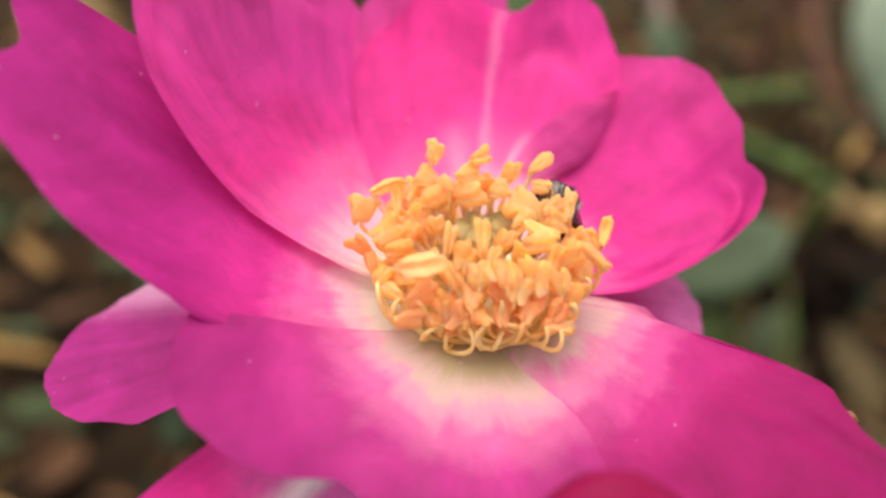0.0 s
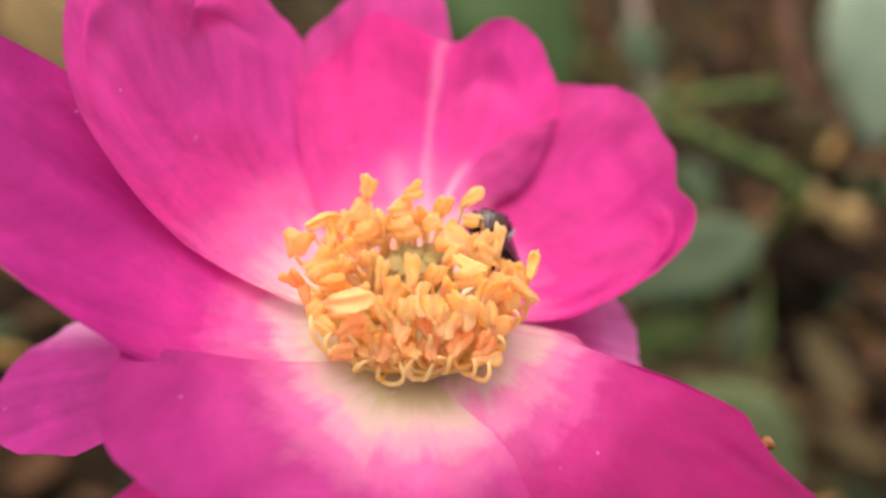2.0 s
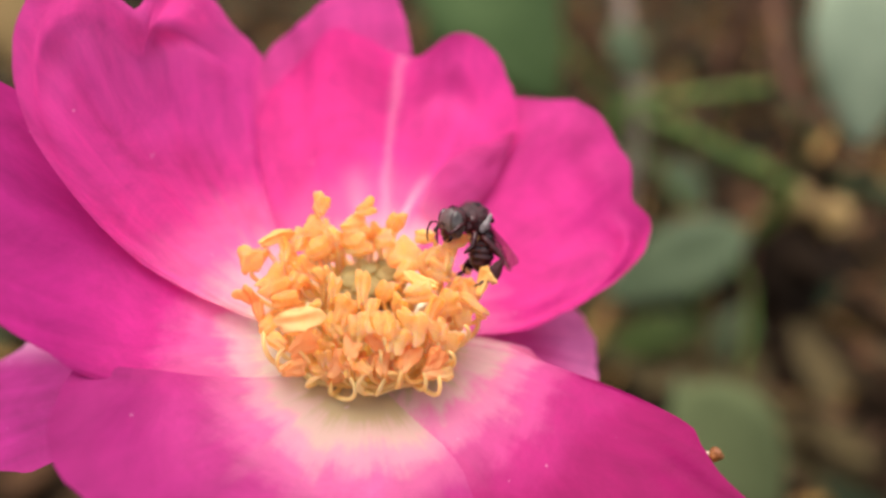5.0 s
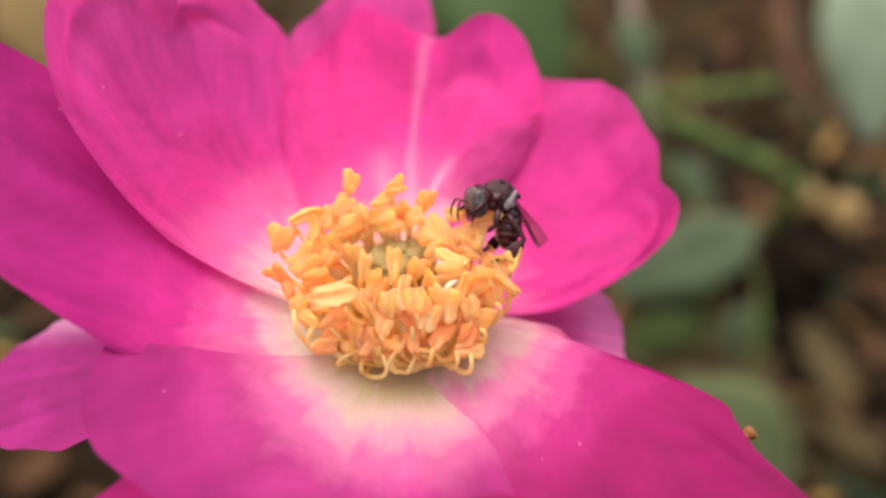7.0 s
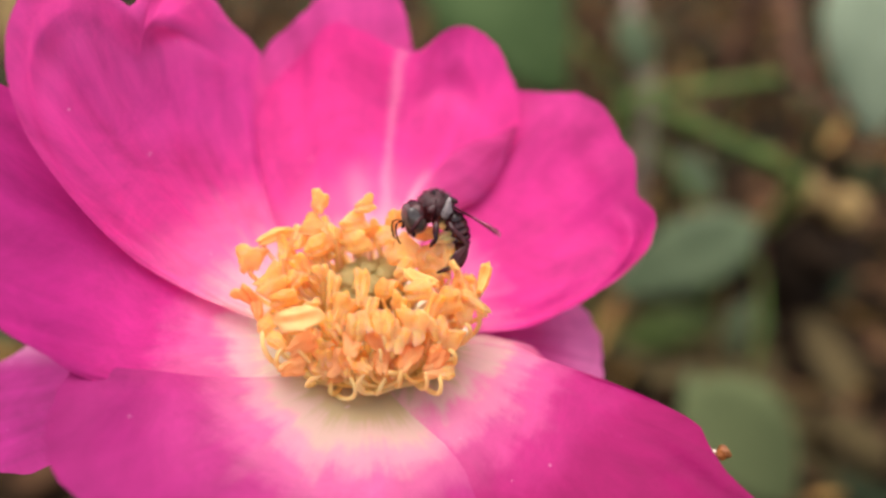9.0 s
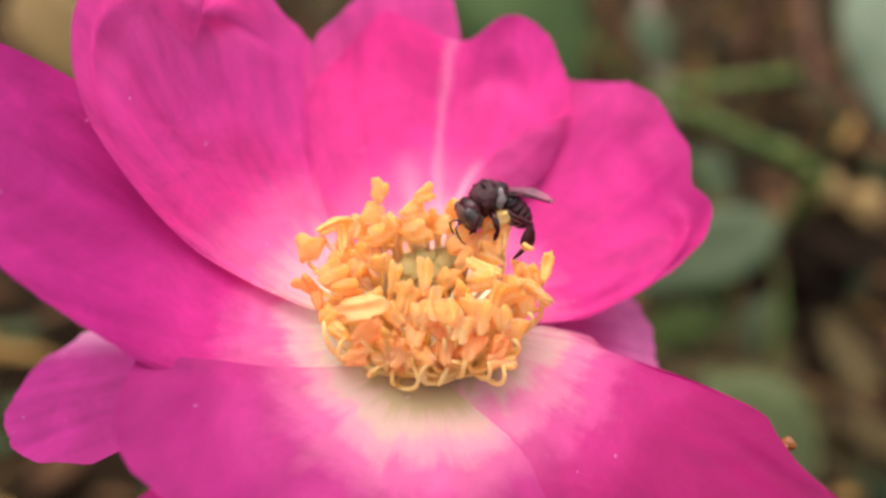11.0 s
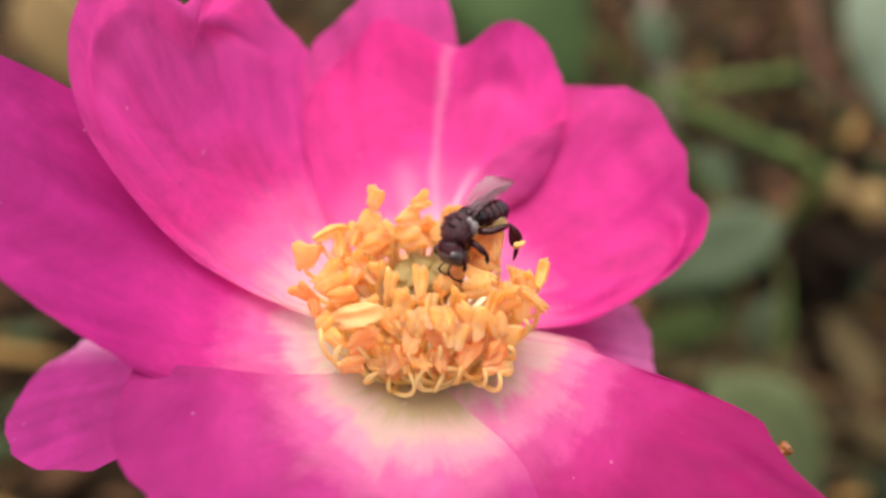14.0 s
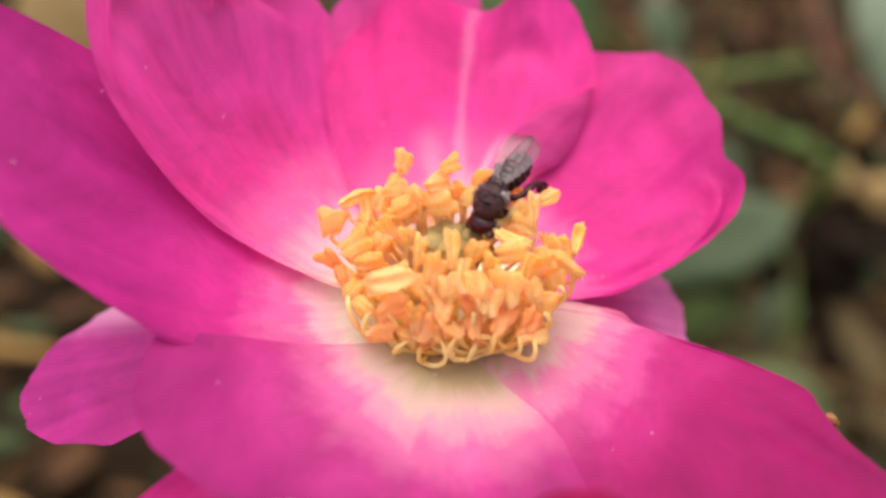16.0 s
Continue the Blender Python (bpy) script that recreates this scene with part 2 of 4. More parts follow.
# nearly black, for leaves that stand in for shadow
LEAF_SHADOW = mixed("leaf_shadow_dark", (0.006, 0.0035, 0.002), (0.024, 0.014, 0.008), 90, 0.8, 0.6, 0.05, gloss=0.05)
LEAF_SAGE = mixed("leaf_sage", (0.066, 0.078, 0.032), (0.105, 0.120, 0.050), 90, 0.6, 0.4, 0.15, gloss=0.1)
LEAF_GREEN = mixed("leaf_green", (0.020, 0.031, 0.0045), (0.055, 0.074, 0.014), 80, 0.5, 0.4, 0.2, gloss=0.15)
LEAF_DRY = mixed("leaf_dry", (0.038, 0.028, 0.012), (0.080, 0.056, 0.024), 90, 0.85, 0.6, 0.1, gloss=0.08)
DRY_PALE = mixed("dry_pale", (0.20, 0.135, 0.105), (0.32, 0.23, 0.18), 200, 0.85, 0.5, gloss=0.1)
TWIG = mixed("twig_bark", (0.09, 0.040, 0.024), (0.20, 0.095, 0.06), 220, 0.85, 0.6, gloss=0.1)
BUD = mixed("bud_straw", (0.12, 0.066, 0.017), (0.24, 0.145, 0.045), 260, 0.8, 0.6)
SOIL = mixed("soil", (0.005, 0.0032, 0.0016), (0.022, 0.013, 0.007), 45, 0.95, 0.9, 0, 9.0, dist=0.004, gloss=0.03)
LITTER = mixed("litter_brown", (0.005, 0.0026, 0.0013), (0.120, 0.058, 0.028), 60, 0.85, 0.6, 0.1, island=0.9, gloss=0.06)
GROUND_GREEN = mixed("ground_green", (0.009, 0.015, 0.0045), (0.055, 0.072, 0.027), 60, 0.6, 0.4, 0.15, island=0.8, gloss=0.1)
STRAW = mixed("straw", (0.05, 0.026, 0.008), (0.26, 0.145, 0.045), 60, 0.8, 0.4, island=0.8, gloss=0.1)
SEPAL = mixed("sepal_green", (0.07, 0.12, 0.03), (0.16, 0.22, 0.07), 300, 0.6, 0.3)
BEE_DARK = mixed("bee_black", (0.006, 0.0010, 0.0014), (0.052, 0.009, 0.010), 1600, 0.12, 0.6, 0, 4.0, dist=0.00003, gloss=0.24)
BEE_GREY = mixed("bee_grey_down", (0.007, 0.0012, 0.0018), (0.075, 0.017, 0.019), 2600, 0.16, 1.0, 0, 3.0, dist=0.00012, gloss=0.42)
BEE_EYE = mixed("bee_eye", (0.010, 0.006, 0.005), (0.070, 0.048, 0.040), 1500, 0.16, 0.3, 0, 3.0, dist=0.00002, gloss=0.5)
BEE_DOWN = mixed("bee_down", (0.003, 0.0015, 0.0015), (0.060, 0.036, 0.033), 2500, 0.4, 0.3, dist=0.00003, gloss=0.25)
BEE_BAND = mixed("bee_band", (0.007, 0.0014, 0.0016), (0.052, 0.013, 0.012), 1500, 0.16, 0.4, dist=0.00004, gloss=0.4)
BEE_FACE = mixed("bee_grey_face", (0.02, 0.012, 0.010), (0.11, 0.075, 0.062), 1800, 0.4, 0.4, dist=0.00005)
BEE_PALE = mixed("bee_pale_side", (0.10, 0.075, 0.07), (0.30, 0.24, 0.23), 2500, 0.6, 0.6, dist=0.00008)
POLLEN = mixed("pollen_clump", (0.80, 0.36, 0.08), (1.0, 0.58, 0.20), 2500, 0.9, 0.8, dist=0.00005)


def wing_material():
    m, nt, b, add, link = node_kit("wing_film", 0.25)
    b.inputs["Base Color"].default_value = (0.24, 0.165, 0.175, 1)
    tp = add("ShaderNodeBsdfTransparent", Color=(0.72, 0.56, 0.60, 1))
    co = add("ShaderNodeTexCoord")
    n = add("ShaderNodeTexNoise", Scale=900.0, Detail=2.0)
    link(co.outputs["Object"], n.inputs["Vector"])
    r = add("ShaderNodeMapRange")
    r.inputs["To Min"].default_value, r.inputs["To Max"].default_value = 0.22, 0.55
    link(n.outputs["Fac"], r.inputs["Value"])
    mx = add("ShaderNodeMixShader")
    link(r.outputs[0], mx.inputs["Fac"])
    link(tp.outputs[0], mx.inputs[1])
    link(b.outputs[0], mx.inputs[2])
    link(mx.outputs[0], nt.nodes["Material Output"].inputs["Surface"])
    return m


WING = wing_material()


# ---- mesh helpers ----
def part(name, bm, material, parent=None, label="", smooth=True):
    me = bpy.data.meshes.new(name)
    bm.to_mesh(me)
    bm.free()
    me.materials.append(material)
    me.polygons.foreach_set("use_smooth", [smooth] * len(me.polygons))
    ob = new(name, me)
    ob.parent = parent
    return tagged(ob, label)


def tube(bm, points, radii, sides=7, close=True):
    """A round tube along points."""
    pts = [Vector(p) for p in points]
    rings = []
    side = None
    for i, p in enumerate(pts):
        d = (pts[min(i + 1, len(pts) - 1)] - pts[max(i - 1, 0)]).normalized()
        if side is None:
            side = d.orthogonal().normalized()
        side = (side - d * side.dot(d)).normalized()
        other = d.cross(side)
        r = radii[i] if hasattr(radii, "__len__") else radii
        rings.append([bm.verts.new(p + r * (math.cos(k * math.tau / sides) * side + math.sin(k * math.tau / sides) * other)) for k in range(sides)])
    for a, b in zip(rings, rings[1:]):
        for k in range(sides):
            bm.faces.new((a[k], a[(k + 1) % sides], b[(k + 1) % sides], b[k]))
    if close:
        bm.faces.new(rings[0][::-1])
        bm.faces.new(rings[-1])
    return bm


def blob(bm, centre, radii, turn=None, rough=0.0, seed=0.0, sub=3):
    """A rounded lump: an ellipsoid with uneven swellings."""
    made = bmesh.ops.create_icosphere(bm, subdivisions=sub, radius=1.0)["verts"]
    q = turn if turn else Matrix.Identity(3)
    for v in made:
        k = 1 + rough * noise.noise(v.co * 1.7 + Vector((seed, seed * 1.3, -seed)))
        v.co = Vector(centre) + q @ Vector((v.co.x * radii[0] * k, v.co.y * radii[1] * k, v.co.z * radii[2] * k))
    return bm


def spline(points, n):
    """Points along a smooth curve through the given ones."""
    p = [Vector(q) for q in points]
    p = [2 * p[0] - p[1]] + p + [2 * p[-1] - p[-2]]
    out = []
    for i in range(n):
        x = i / (n - 1) * (len(p) - 3)
        k = min(int(x), len(p) - 4)
        f = x - k
        a, b, c, d = p[k:k + 4]
        out.append(0.5 * (2 * b + (c - a) * f + (2 * a - 5 * b + 4 * c - d) * f * f + (3 * b - a - 3 * c + d) * f ** 3))
    return out


def knots(v, reach):
    """Smooth interpolation of the reach of a petal over its breadth, v from -1 to 1."""
    n = len(reach)
    x = (v + 1) / 2 * (n - 1)
    i = min(int(x), n - 2)
    f = x - i
    e = [2 * reach[0] - reach[1], *reach, 2 * reach[-1] - reach[-2]]
    a, b, c, d = e[i:i + 4]
    return 0.5 * (2 * b + (c - a) * f + (2 * a - 5 * b + 4 * c - d) * f * f + (3 * b - a - 3 * c + d) * f ** 3)


# ---- the rose ----
rose = tagged(new("rose_flower"), "open magenta pink rose with white heart and golden stamens", "flower")
rose.matrix_world = FLOWER


def petal(phi, e0, e1, cup, roll, fan, base_turn, taper, reach, z0=0.0, ruffle=0.25, seed=1.0, material=None, crease=0.0, fan_far=0.0, crinkle=1.0, dents=(), trim=(), label=""):
    """One petal: a fan of that many degrees to each side, rising from e0 to e1 degrees, cupped across, with a wavy rim.
    fan_far widens its one side; trim narrows that side step by step from the claw outwards; crease sinks its midrib."""
    material = material or PETAL
    bm = bmesh.new()
    uvl = bm.loops.layers.uv.new("UVMap")
    nu, nv, L = 40, 64, 20.0
    k = radians(e1 - e0) / L or 1e-5
    start = radians(e0)
    turn = Matrix.Rotation(radians(phi), 3, "Z")
    tip = Matrix.Rotation(radians(roll), 3, "Y")
    b = radians(phi + base_turn)
    foot = Vector((-2.6 * math.sin(b), 2.6 * math.cos(b), z0))
    grid, coords = [], {}
    for i in range(nu + 1):
        row = []
        for j in range(nv + 1):
            u, v = 0.03 + 0.97 * i / nu, 2 * j / nv - 1
            full = knots(v, reach) * (1 + 0.012 * noise.noise(Vector((v * 9, seed * 5, 0))) + 0.006 * noise.noise(Vector((v * 27, seed * 5, 4))))
            side = fan_far if fan_far and v > 0 else fan
            r, a = u * full, radians(side) * v * (1 - taper * (1 - u))
            if trim and v > 0:
                a *= knots(2 * u - 1, trim)
            x, y = r * math.sin(a), r * math.cos(a)
            e = start + k * y
            h = cup * x * x / L
            h += ruffle * u ** 3 * noise.noise(Vector((v * 2.6, u * 1.5, seed))) * 2.2
            h += 0.30 * crinkle * u * u * noise.noise(Vector((v * 5, u * 4.5, seed + 7)))
            h += 0.04 * crinkle * u * noise.noise(Vector((v * 16, u * 3.0, seed + 3)))
            h += 0.035 * u * noise.noise(Vector((v * 42, u * 9, seed + 5)))
            h -= crease * math.exp(-(v / 0.06) ** 2) * u
            for du, dv, su, sv, deep in dents:
                h -= deep * math.exp(-((u - du) / su) ** 2 - ((v - dv) / sv) ** 2)
            p = Vector((x, (math.sin(e) - math.sin(start)) / k - h * math.sin(e), -(math.cos(e) - math.cos(start)) / k + h * math.cos(e)))
            vert = bm.verts.new((turn @ (tip @ p) + foot) * MM)
            coords[vert] = (v * 0.5 + 0.5, (r + 1.0) / 22.0)
            row.append(vert)
        grid.append(row)
    for a, b in zip(grid, grid[1:]):
        for j in range(nv):
            f = bm.faces.new((a[j], a[j + 1], b[j + 1], b[j]))
            for loop in f.loops:
                loop[uvl].uv = coords[loop.vert]
    ob = part("petal", bm, material, rose, label)
    return ob


petal(6.8, 7.0, 49.9, 0.05, 0.7, 38.4, 2.7, 0.0, (8.4, 12.3, 16.3, 18.0, 19.6, 20.0, 13.4, 11.7, 10.3), z0=-0.9, seed=3.2, material=PETAL_FAR)
petal(97.5, -1.9, -5.1, 0.10, 10.9, 20.9, -0.6, 0.04, (15.3, 17.0, 18.3, 19.1, 19.6, 19.9, 19.9, 19.4, 18.7, 17.7, 16.6, 15.6, 14.6), z0=-0.8, ruffle=0.1, seed=4.1, material=PETAL_RIM)
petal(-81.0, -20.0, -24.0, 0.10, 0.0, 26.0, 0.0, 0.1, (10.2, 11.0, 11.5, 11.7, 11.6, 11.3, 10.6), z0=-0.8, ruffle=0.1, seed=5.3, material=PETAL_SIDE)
petal(133.3, -26.4, -13.6, 0.12, -1.6, 27.8, 11.7, 0.0, (13.3, 15.5, 17.4, 19.2, 20.5, 20.1, 9.4), z0=-1.2, seed=6.4, material=PETAL_BAND)
petal(82.9, 23.4, 50.8, 0.20, 1.2, 37.2, 8.6, -0.86, (10.4, 11.4, 12.3, 13.2, 14.4, 15.6, 17.0, 18.5, 19.7, 21.3, 22.4, 22.4, 22.2, 21.9, 23.3, 23.6, 21.7, 19.6, 18.0, 17.1, 16.3, 15.6, 15.0, 14.3, 13.8), z0=-0.9, seed=1.1, material=PETAL_LEFT)
petal(-50.8, 2.1, 31.0, 0.03, 9.1, 49.5, -7.3, -0.61, (12.6, 13.4, 14.3, 15.0, 15.5, 16.2, 16.85, 16.7, 16.0, 15.65, 14.6, 14.75, 14.0, 11.95, 9.9, 8.0, 6.7), z0=-0.3, ruffle=0.15, seed=2.2, material=PETAL_BACKLIT, crinkle=1.5, dents=((0.62, 0.1, 0.12, 0.2, 0.3), (0.89, 0.45, 0.022, 0.12, -0.7), (0.94, 0.45, 0.03, 0.12, 0.7), (0.78, 0.35, 0.07, 0.14, 0.4), (0.86, 0.08, 0.06, 0.10, -0.35)))
petal(-127.7, 0.7, 13.0, 0.04, -0.6, 29.8, 18.0, -0.8, (6.0, 6.6, 7.8, 11.3, 14.3, 15.1, 16.2, 18.6, 20.8, 21.4, 21.3, 20.7, 20.0, 19.2, 18.4, 17.6, 16.9), z0=-0.1, ruffle=0.15, seed=7.7, fan_far=55)
petal(60.5, 9.2, 72.6, 0.16, 14.8, 31.5, 40.9, 0.14, (3.6, 7.1, 10.6, 14.2, 17.7, 20.1, 21.5, 22.4, 23.0, 22.8, 20.3, 21.4, 22.0, 21.8, 20.7, 19.3, 17.9), z0=0.5, seed=8.1, crinkle=2.3, material=PETAL_WIDE, dents=((0.875, 0.55, 0.028, 0.20, 1.9), (0.885, -0.12, 0.04, 0.24, 1.2), (0.95, 0.25, 0.06, 0.06, -0.7), (0.97, 0.5, 0.04, 0.25, -0.8), (0.74, -0.08, 0.09, 0.05, 0.35), (0.72, 0.10, 0.08, 0.05, 0.3), (0.6, 0.0, 0.2, 0.06, 0.25)))
petal(-0.8, 11.6, 51.5, -0.02, 2.6, 40.1, -10.8, -1.3, (12.6, 13.9, 14.4, 15.1, 16.3, 15.6, 14.7, 14.6, 16.4, 16.5, 15.5, 14.1, 12.2), z0=0.1, seed=9.4, ruffle=0.15, material=PETAL_RIB, crease=0.4, trim=(0.40, 0.42, 0.55, 0.72, 0.82, 1.0), dents=((0.78, 0.42, 0.06, 0.16, 0.6), (0.7, -0.5, 0.2, 0.05, 0.2)))
petal(163.3, 13.3, 1.9, 0.21, -10.5, 64.8, 9.4, 0.15, (13.9, 15.1, 15.4, 14.3, 12.3, 10.6, 13.1, 14.4, 13.1), z0=0.15, ruffle=0.15, seed=10.6, material=PETAL_FRONT)

# the ribbed petal's side margin, folded over inwards
margin = spline([(3.24, 6.51, 1.10), (4.84, 7.06, 1.23), (5.96, 7.55, 1.37), (6.96, 8.57, 1.76), (7.82, 10.10, 2.46), (8.52, 11.59, 3.28)], 25)
crest = spline([(2.60, 7.40, 1.50), (3.38, 9.00, 2.15), (4.47, 10.10, 2.65), (5.91, 10.90, 3.00), (7.36, 11.35, 3.15), (8.46, 11.80, 3.42)], 25)
bm = bmesh.new()
uvl = bm.loops.layers.uv.new("UVMap")
rows, coords = [], {}
for i, (a, b) in enumerate(zip(margin, crest)):
    row = []
    q = i / 24
    for j in range(13):
        f = j / 12
        lift = 0.10 + 0.50 * math.sin(math.pi * min(1.0, 0.10 + 0.84 * f)) * math.sin(math.pi * min(1.0, 0.04 + q * 0.94)) ** 1.3 + 0.16 * noise.noise(Vector((q * 5, f * 4, 2))) * min(1.0, 3 * q)
        v = bm.verts.new((a.lerp(b, f) + Vector((-0.15, -0.62, 0.75)) * lift) * MM)
        coords[v] = (f, 0.1 + 0.75 * q)
        row.append(v)
    rows.append(row)
for a, b in zip(rows, rows[1:]):
    for j in range(12):
        f = bm.faces.new((a[j], b[j], b[j + 1], a[j + 1]))
        for loop in f.loops:
            loop[uvl].uv = coords[loop.vert]
part("petal_margin", bm, PETAL_FOLD, rose, "duskier margin of the petal, folded over")

# receptacle, calyx and stem under the petals
bm = bmesh.new()
blob(bm, (0, 0, -0.95 * MM), (5.4 * MM, 5.4 * MM, 0.9 * MM), rough=0.05, sub=4)
part("receptacle", bm, mixed("receptacle_cream", (0.82, 0.68, 0.36), (0.90, 0.80, 0.54), 500, 0.6, 0.3, 0.1, dist=0.00005), rose, "pale yellow-green flower disc")
bm = bmesh.new()
blob(bm, (0, 0, -3.6 * MM), (2.5 * MM, 2.5 * MM, 3.3 * MM), rough=0.08, sub=3)
part("hip", bm, SEPAL, rose, "green swelling under the petals")
for s in range(5):
    bm = bmesh.new()
    rows = []
    for i in range(13):
        q = i / 12
        w = 2.0 * math.sin(math.pi * min(1, q * 0.9 + 0.12)) ** 0.8 * (1 - 0.65 * q) * MM
        rows.append([bm.verts.new((w * c, (1.5 + 11 * q) * MM, (-1.6 - 2.5 * q - 7 * q * q + 0.5 * abs(c)) * MM)) for c in (-1, -0.5, 0, 0.5, 1)])
    for a, b in zip(rows, rows[1:]):
        for j in range(4):
            bm.faces.new((a[j], a[j + 1], b[j + 1], b[j]))
    bm.transform(Matrix.Rotation(math.tau * s / 5 + 0.4, 4, "Z"))
    ob = part("sepal", bm, SEPAL, rose)
    ob.modifiers.new("thickness", "SOLIDIFY").thickness = 0.3 * MM
# a pale thread with an amber bead that reaches out past the rim
bm = bmesh.new()
tube(bm, [Vector(p) * MM for p in spline([(2.0, -1.2, -2.5), (9.0, -4.6, -4.0), (17.1, -7.0, -1.05)], 13)], 0.10 * MM, 7)
thread = part("thread", bm, FILAMENT_WHITE, rose, "pale thin thread")
bm = bmesh.new()
blob(bm, Vector((17.4, -7.1, -1.0)) * MM, (0.36 * MM, 0.31 * MM, 0.36 * MM), None, 0.4, 3, 3)
part("bead", bm, mixed("bead_amber", (0.13, 0.035, 0.008), (0.40, 0.14, 0.03), 1400, 0.35, 0.6, 0.1, dist=0.00008), thread, "amber brown bead at the thread's end")
# a small petal tip curling up from the front rim, its shaded underside put into dark crimson
bm = bmesh.new()
rows = []
for i in range(13):
    q = i / 12
    rows.append([bm.verts.new(Vector((4.06 + 4.2 * w * math.sqrt(max(0.0, 1 - 0.92 * (1 - q) ** 2)), -12.28 - 5.5 * q, 6.3 - 3.2 * q * q - 1.0 * w * w)) * MM) for w in (-1, -0.75, -0.5, -0.25, 0, 0.25, 0.5, 0.75, 1)])
for a, b in zip(rows, rows[1:]):
    for j in range(8):
        bm.faces.new((a[j], a[j + 1], b[j + 1], b[j]))
ob = part("petal", bm, PETAL_DARK, rose, "dark crimson curled petal tip")
ob.modifiers.new("thickness", "SOLIDIFY").thickness = 0.2 * MM
foot = FLOWER.inverted() @ Vector((0.015, 0.075, -0.004))
bm = bmesh.new()
tube(bm, spline([(0, 0, -6 * MM), (0.2 * MM, 1 * MM, -20 * MM), Vector(foot) * 0.55 + Vector((2, 5, -8)) * MM, foot], 16), [1.3 * MM] * 4 + [1.5 * MM] * 12, 9)
part("stem", bm, STEM, rose, "green rose stem")

# pistil: a tight bundle of styles
bm = bmesh.new()
rnd = random.Random(4)
for s in range(28):
    a, r = s * 2.4, 0.235 * math.sqrt(s)
    x, y = 0.15 + 1.15 * r * math.cos(a), 0.55 + 0.75 * r * math.sin(a)
    top = 3.8 - 0.35 * r * r + rnd.uniform(-0.25, 0.25)
    tube(bm, [Vector((x * 0.5, y * 0.5, 0)) * MM, Vector((x * 0.7, y * 0.7, top * 0.6)) * MM, Vector((x, y, top)) * MM], 0.19 * MM, 6)
    blob(bm, Vector((x, y, top)) * MM, (0.60 * MM, 0.56 * MM, 0.30 * MM), rough=0.5, seed=s, sub=3)
part("pistil", bm, PISTIL, rose, "greenish bundle of styles in the middle")


# stamens: an arched filament with a two-lobed anther at its tip
def anther_mesh(seed):
    """A split anther: two flat lobes joined along a groove, cleft at the top and curled like a small shell."""
    bm = bmesh.new()
    r = random.Random(seed)
    wide, long, thick = r.uniform(0.42, 0.56), r.uniform(0.46, 0.60), r.uniform(0.12, 0.17)
    cleft, bend, curl, twist = r.uniform(0.2, 0.6), r.uniform(-0.6, 0.6), r.uniform(-0.5, 0.9), r.uniform(-0.5, 0.5)
    if seed % 4 == 1:
        wide, long, cleft = 0.32, 0.70, 0.15
    if seed == 12:
        wide, long, cleft, bend, curl, twist = 0.44, 0.74, 0.0, 0.2, -0.4, 0.2
    skew = r.uniform(-0.3, 0.3)
    for v in bmesh.ops.create_icosphere(bm, subdivisions=4, radius=1.0)["verts"]:
        c = Vector([math.copysign(abs(x) ** 0.7, x) for x in v.co])
        k = 1 + 0.40 * noise.noise(c * 1.4 + Vector((seed * 3.7, 5, 1))) + 0.10 * noise.noise(c * 3.2 + Vector((seed, 9, 2)))
        lobe = min(1.0, abs(c.x + skew * 0.4) / 0.45)
        x = c.x * wide * k * (0.84 + 0.22 * c.z)
        z = c.z * long * k - cleft * long * c.z * abs(c.z) * (1 - lobe) ** 2 + skew * x
        y = c.y * thick * (0.45 + 0.65 * lobe) + bend * z * z + curl * x * x + 0.10 * noise.noise(Vector((c.x * 2.0 + seed, c.z * 2.0, 7)))
        w = twist * z
        v.co = Vector((x * math.cos(w) - y * math.sin(w), x * math.sin(w) + y * math.cos(w), z)) * MM
    me = bpy.data.meshes.new("anther")
    bm.to_mesh(me)
    bm.free()
    me.polygons.foreach_set("use_smooth", [True] * len(me.polygons))
    return me


ANTHERS = {}
for kind, material, seeds in (("orange", ANTHER, range(12)), ("salmon", ANTHER_SALMON, range(3, 9)), ("pale", ANTHER_PALE, (13, 14)), ("cream", ANTHER_CREAM, (12,))):
    ANTHERS[kind] = []
    for s in seeds:
        me = anther_mesh(s)
        me.materials.append(material)
        ANTHERS[kind].append(me)
# anthers are turned to the viewer: the view's axes, given in the flower
TO_VIEWER, VIEW_UP = Vector((0, -0.616, 0.788)), Vector((0, 0.788, 0.616))


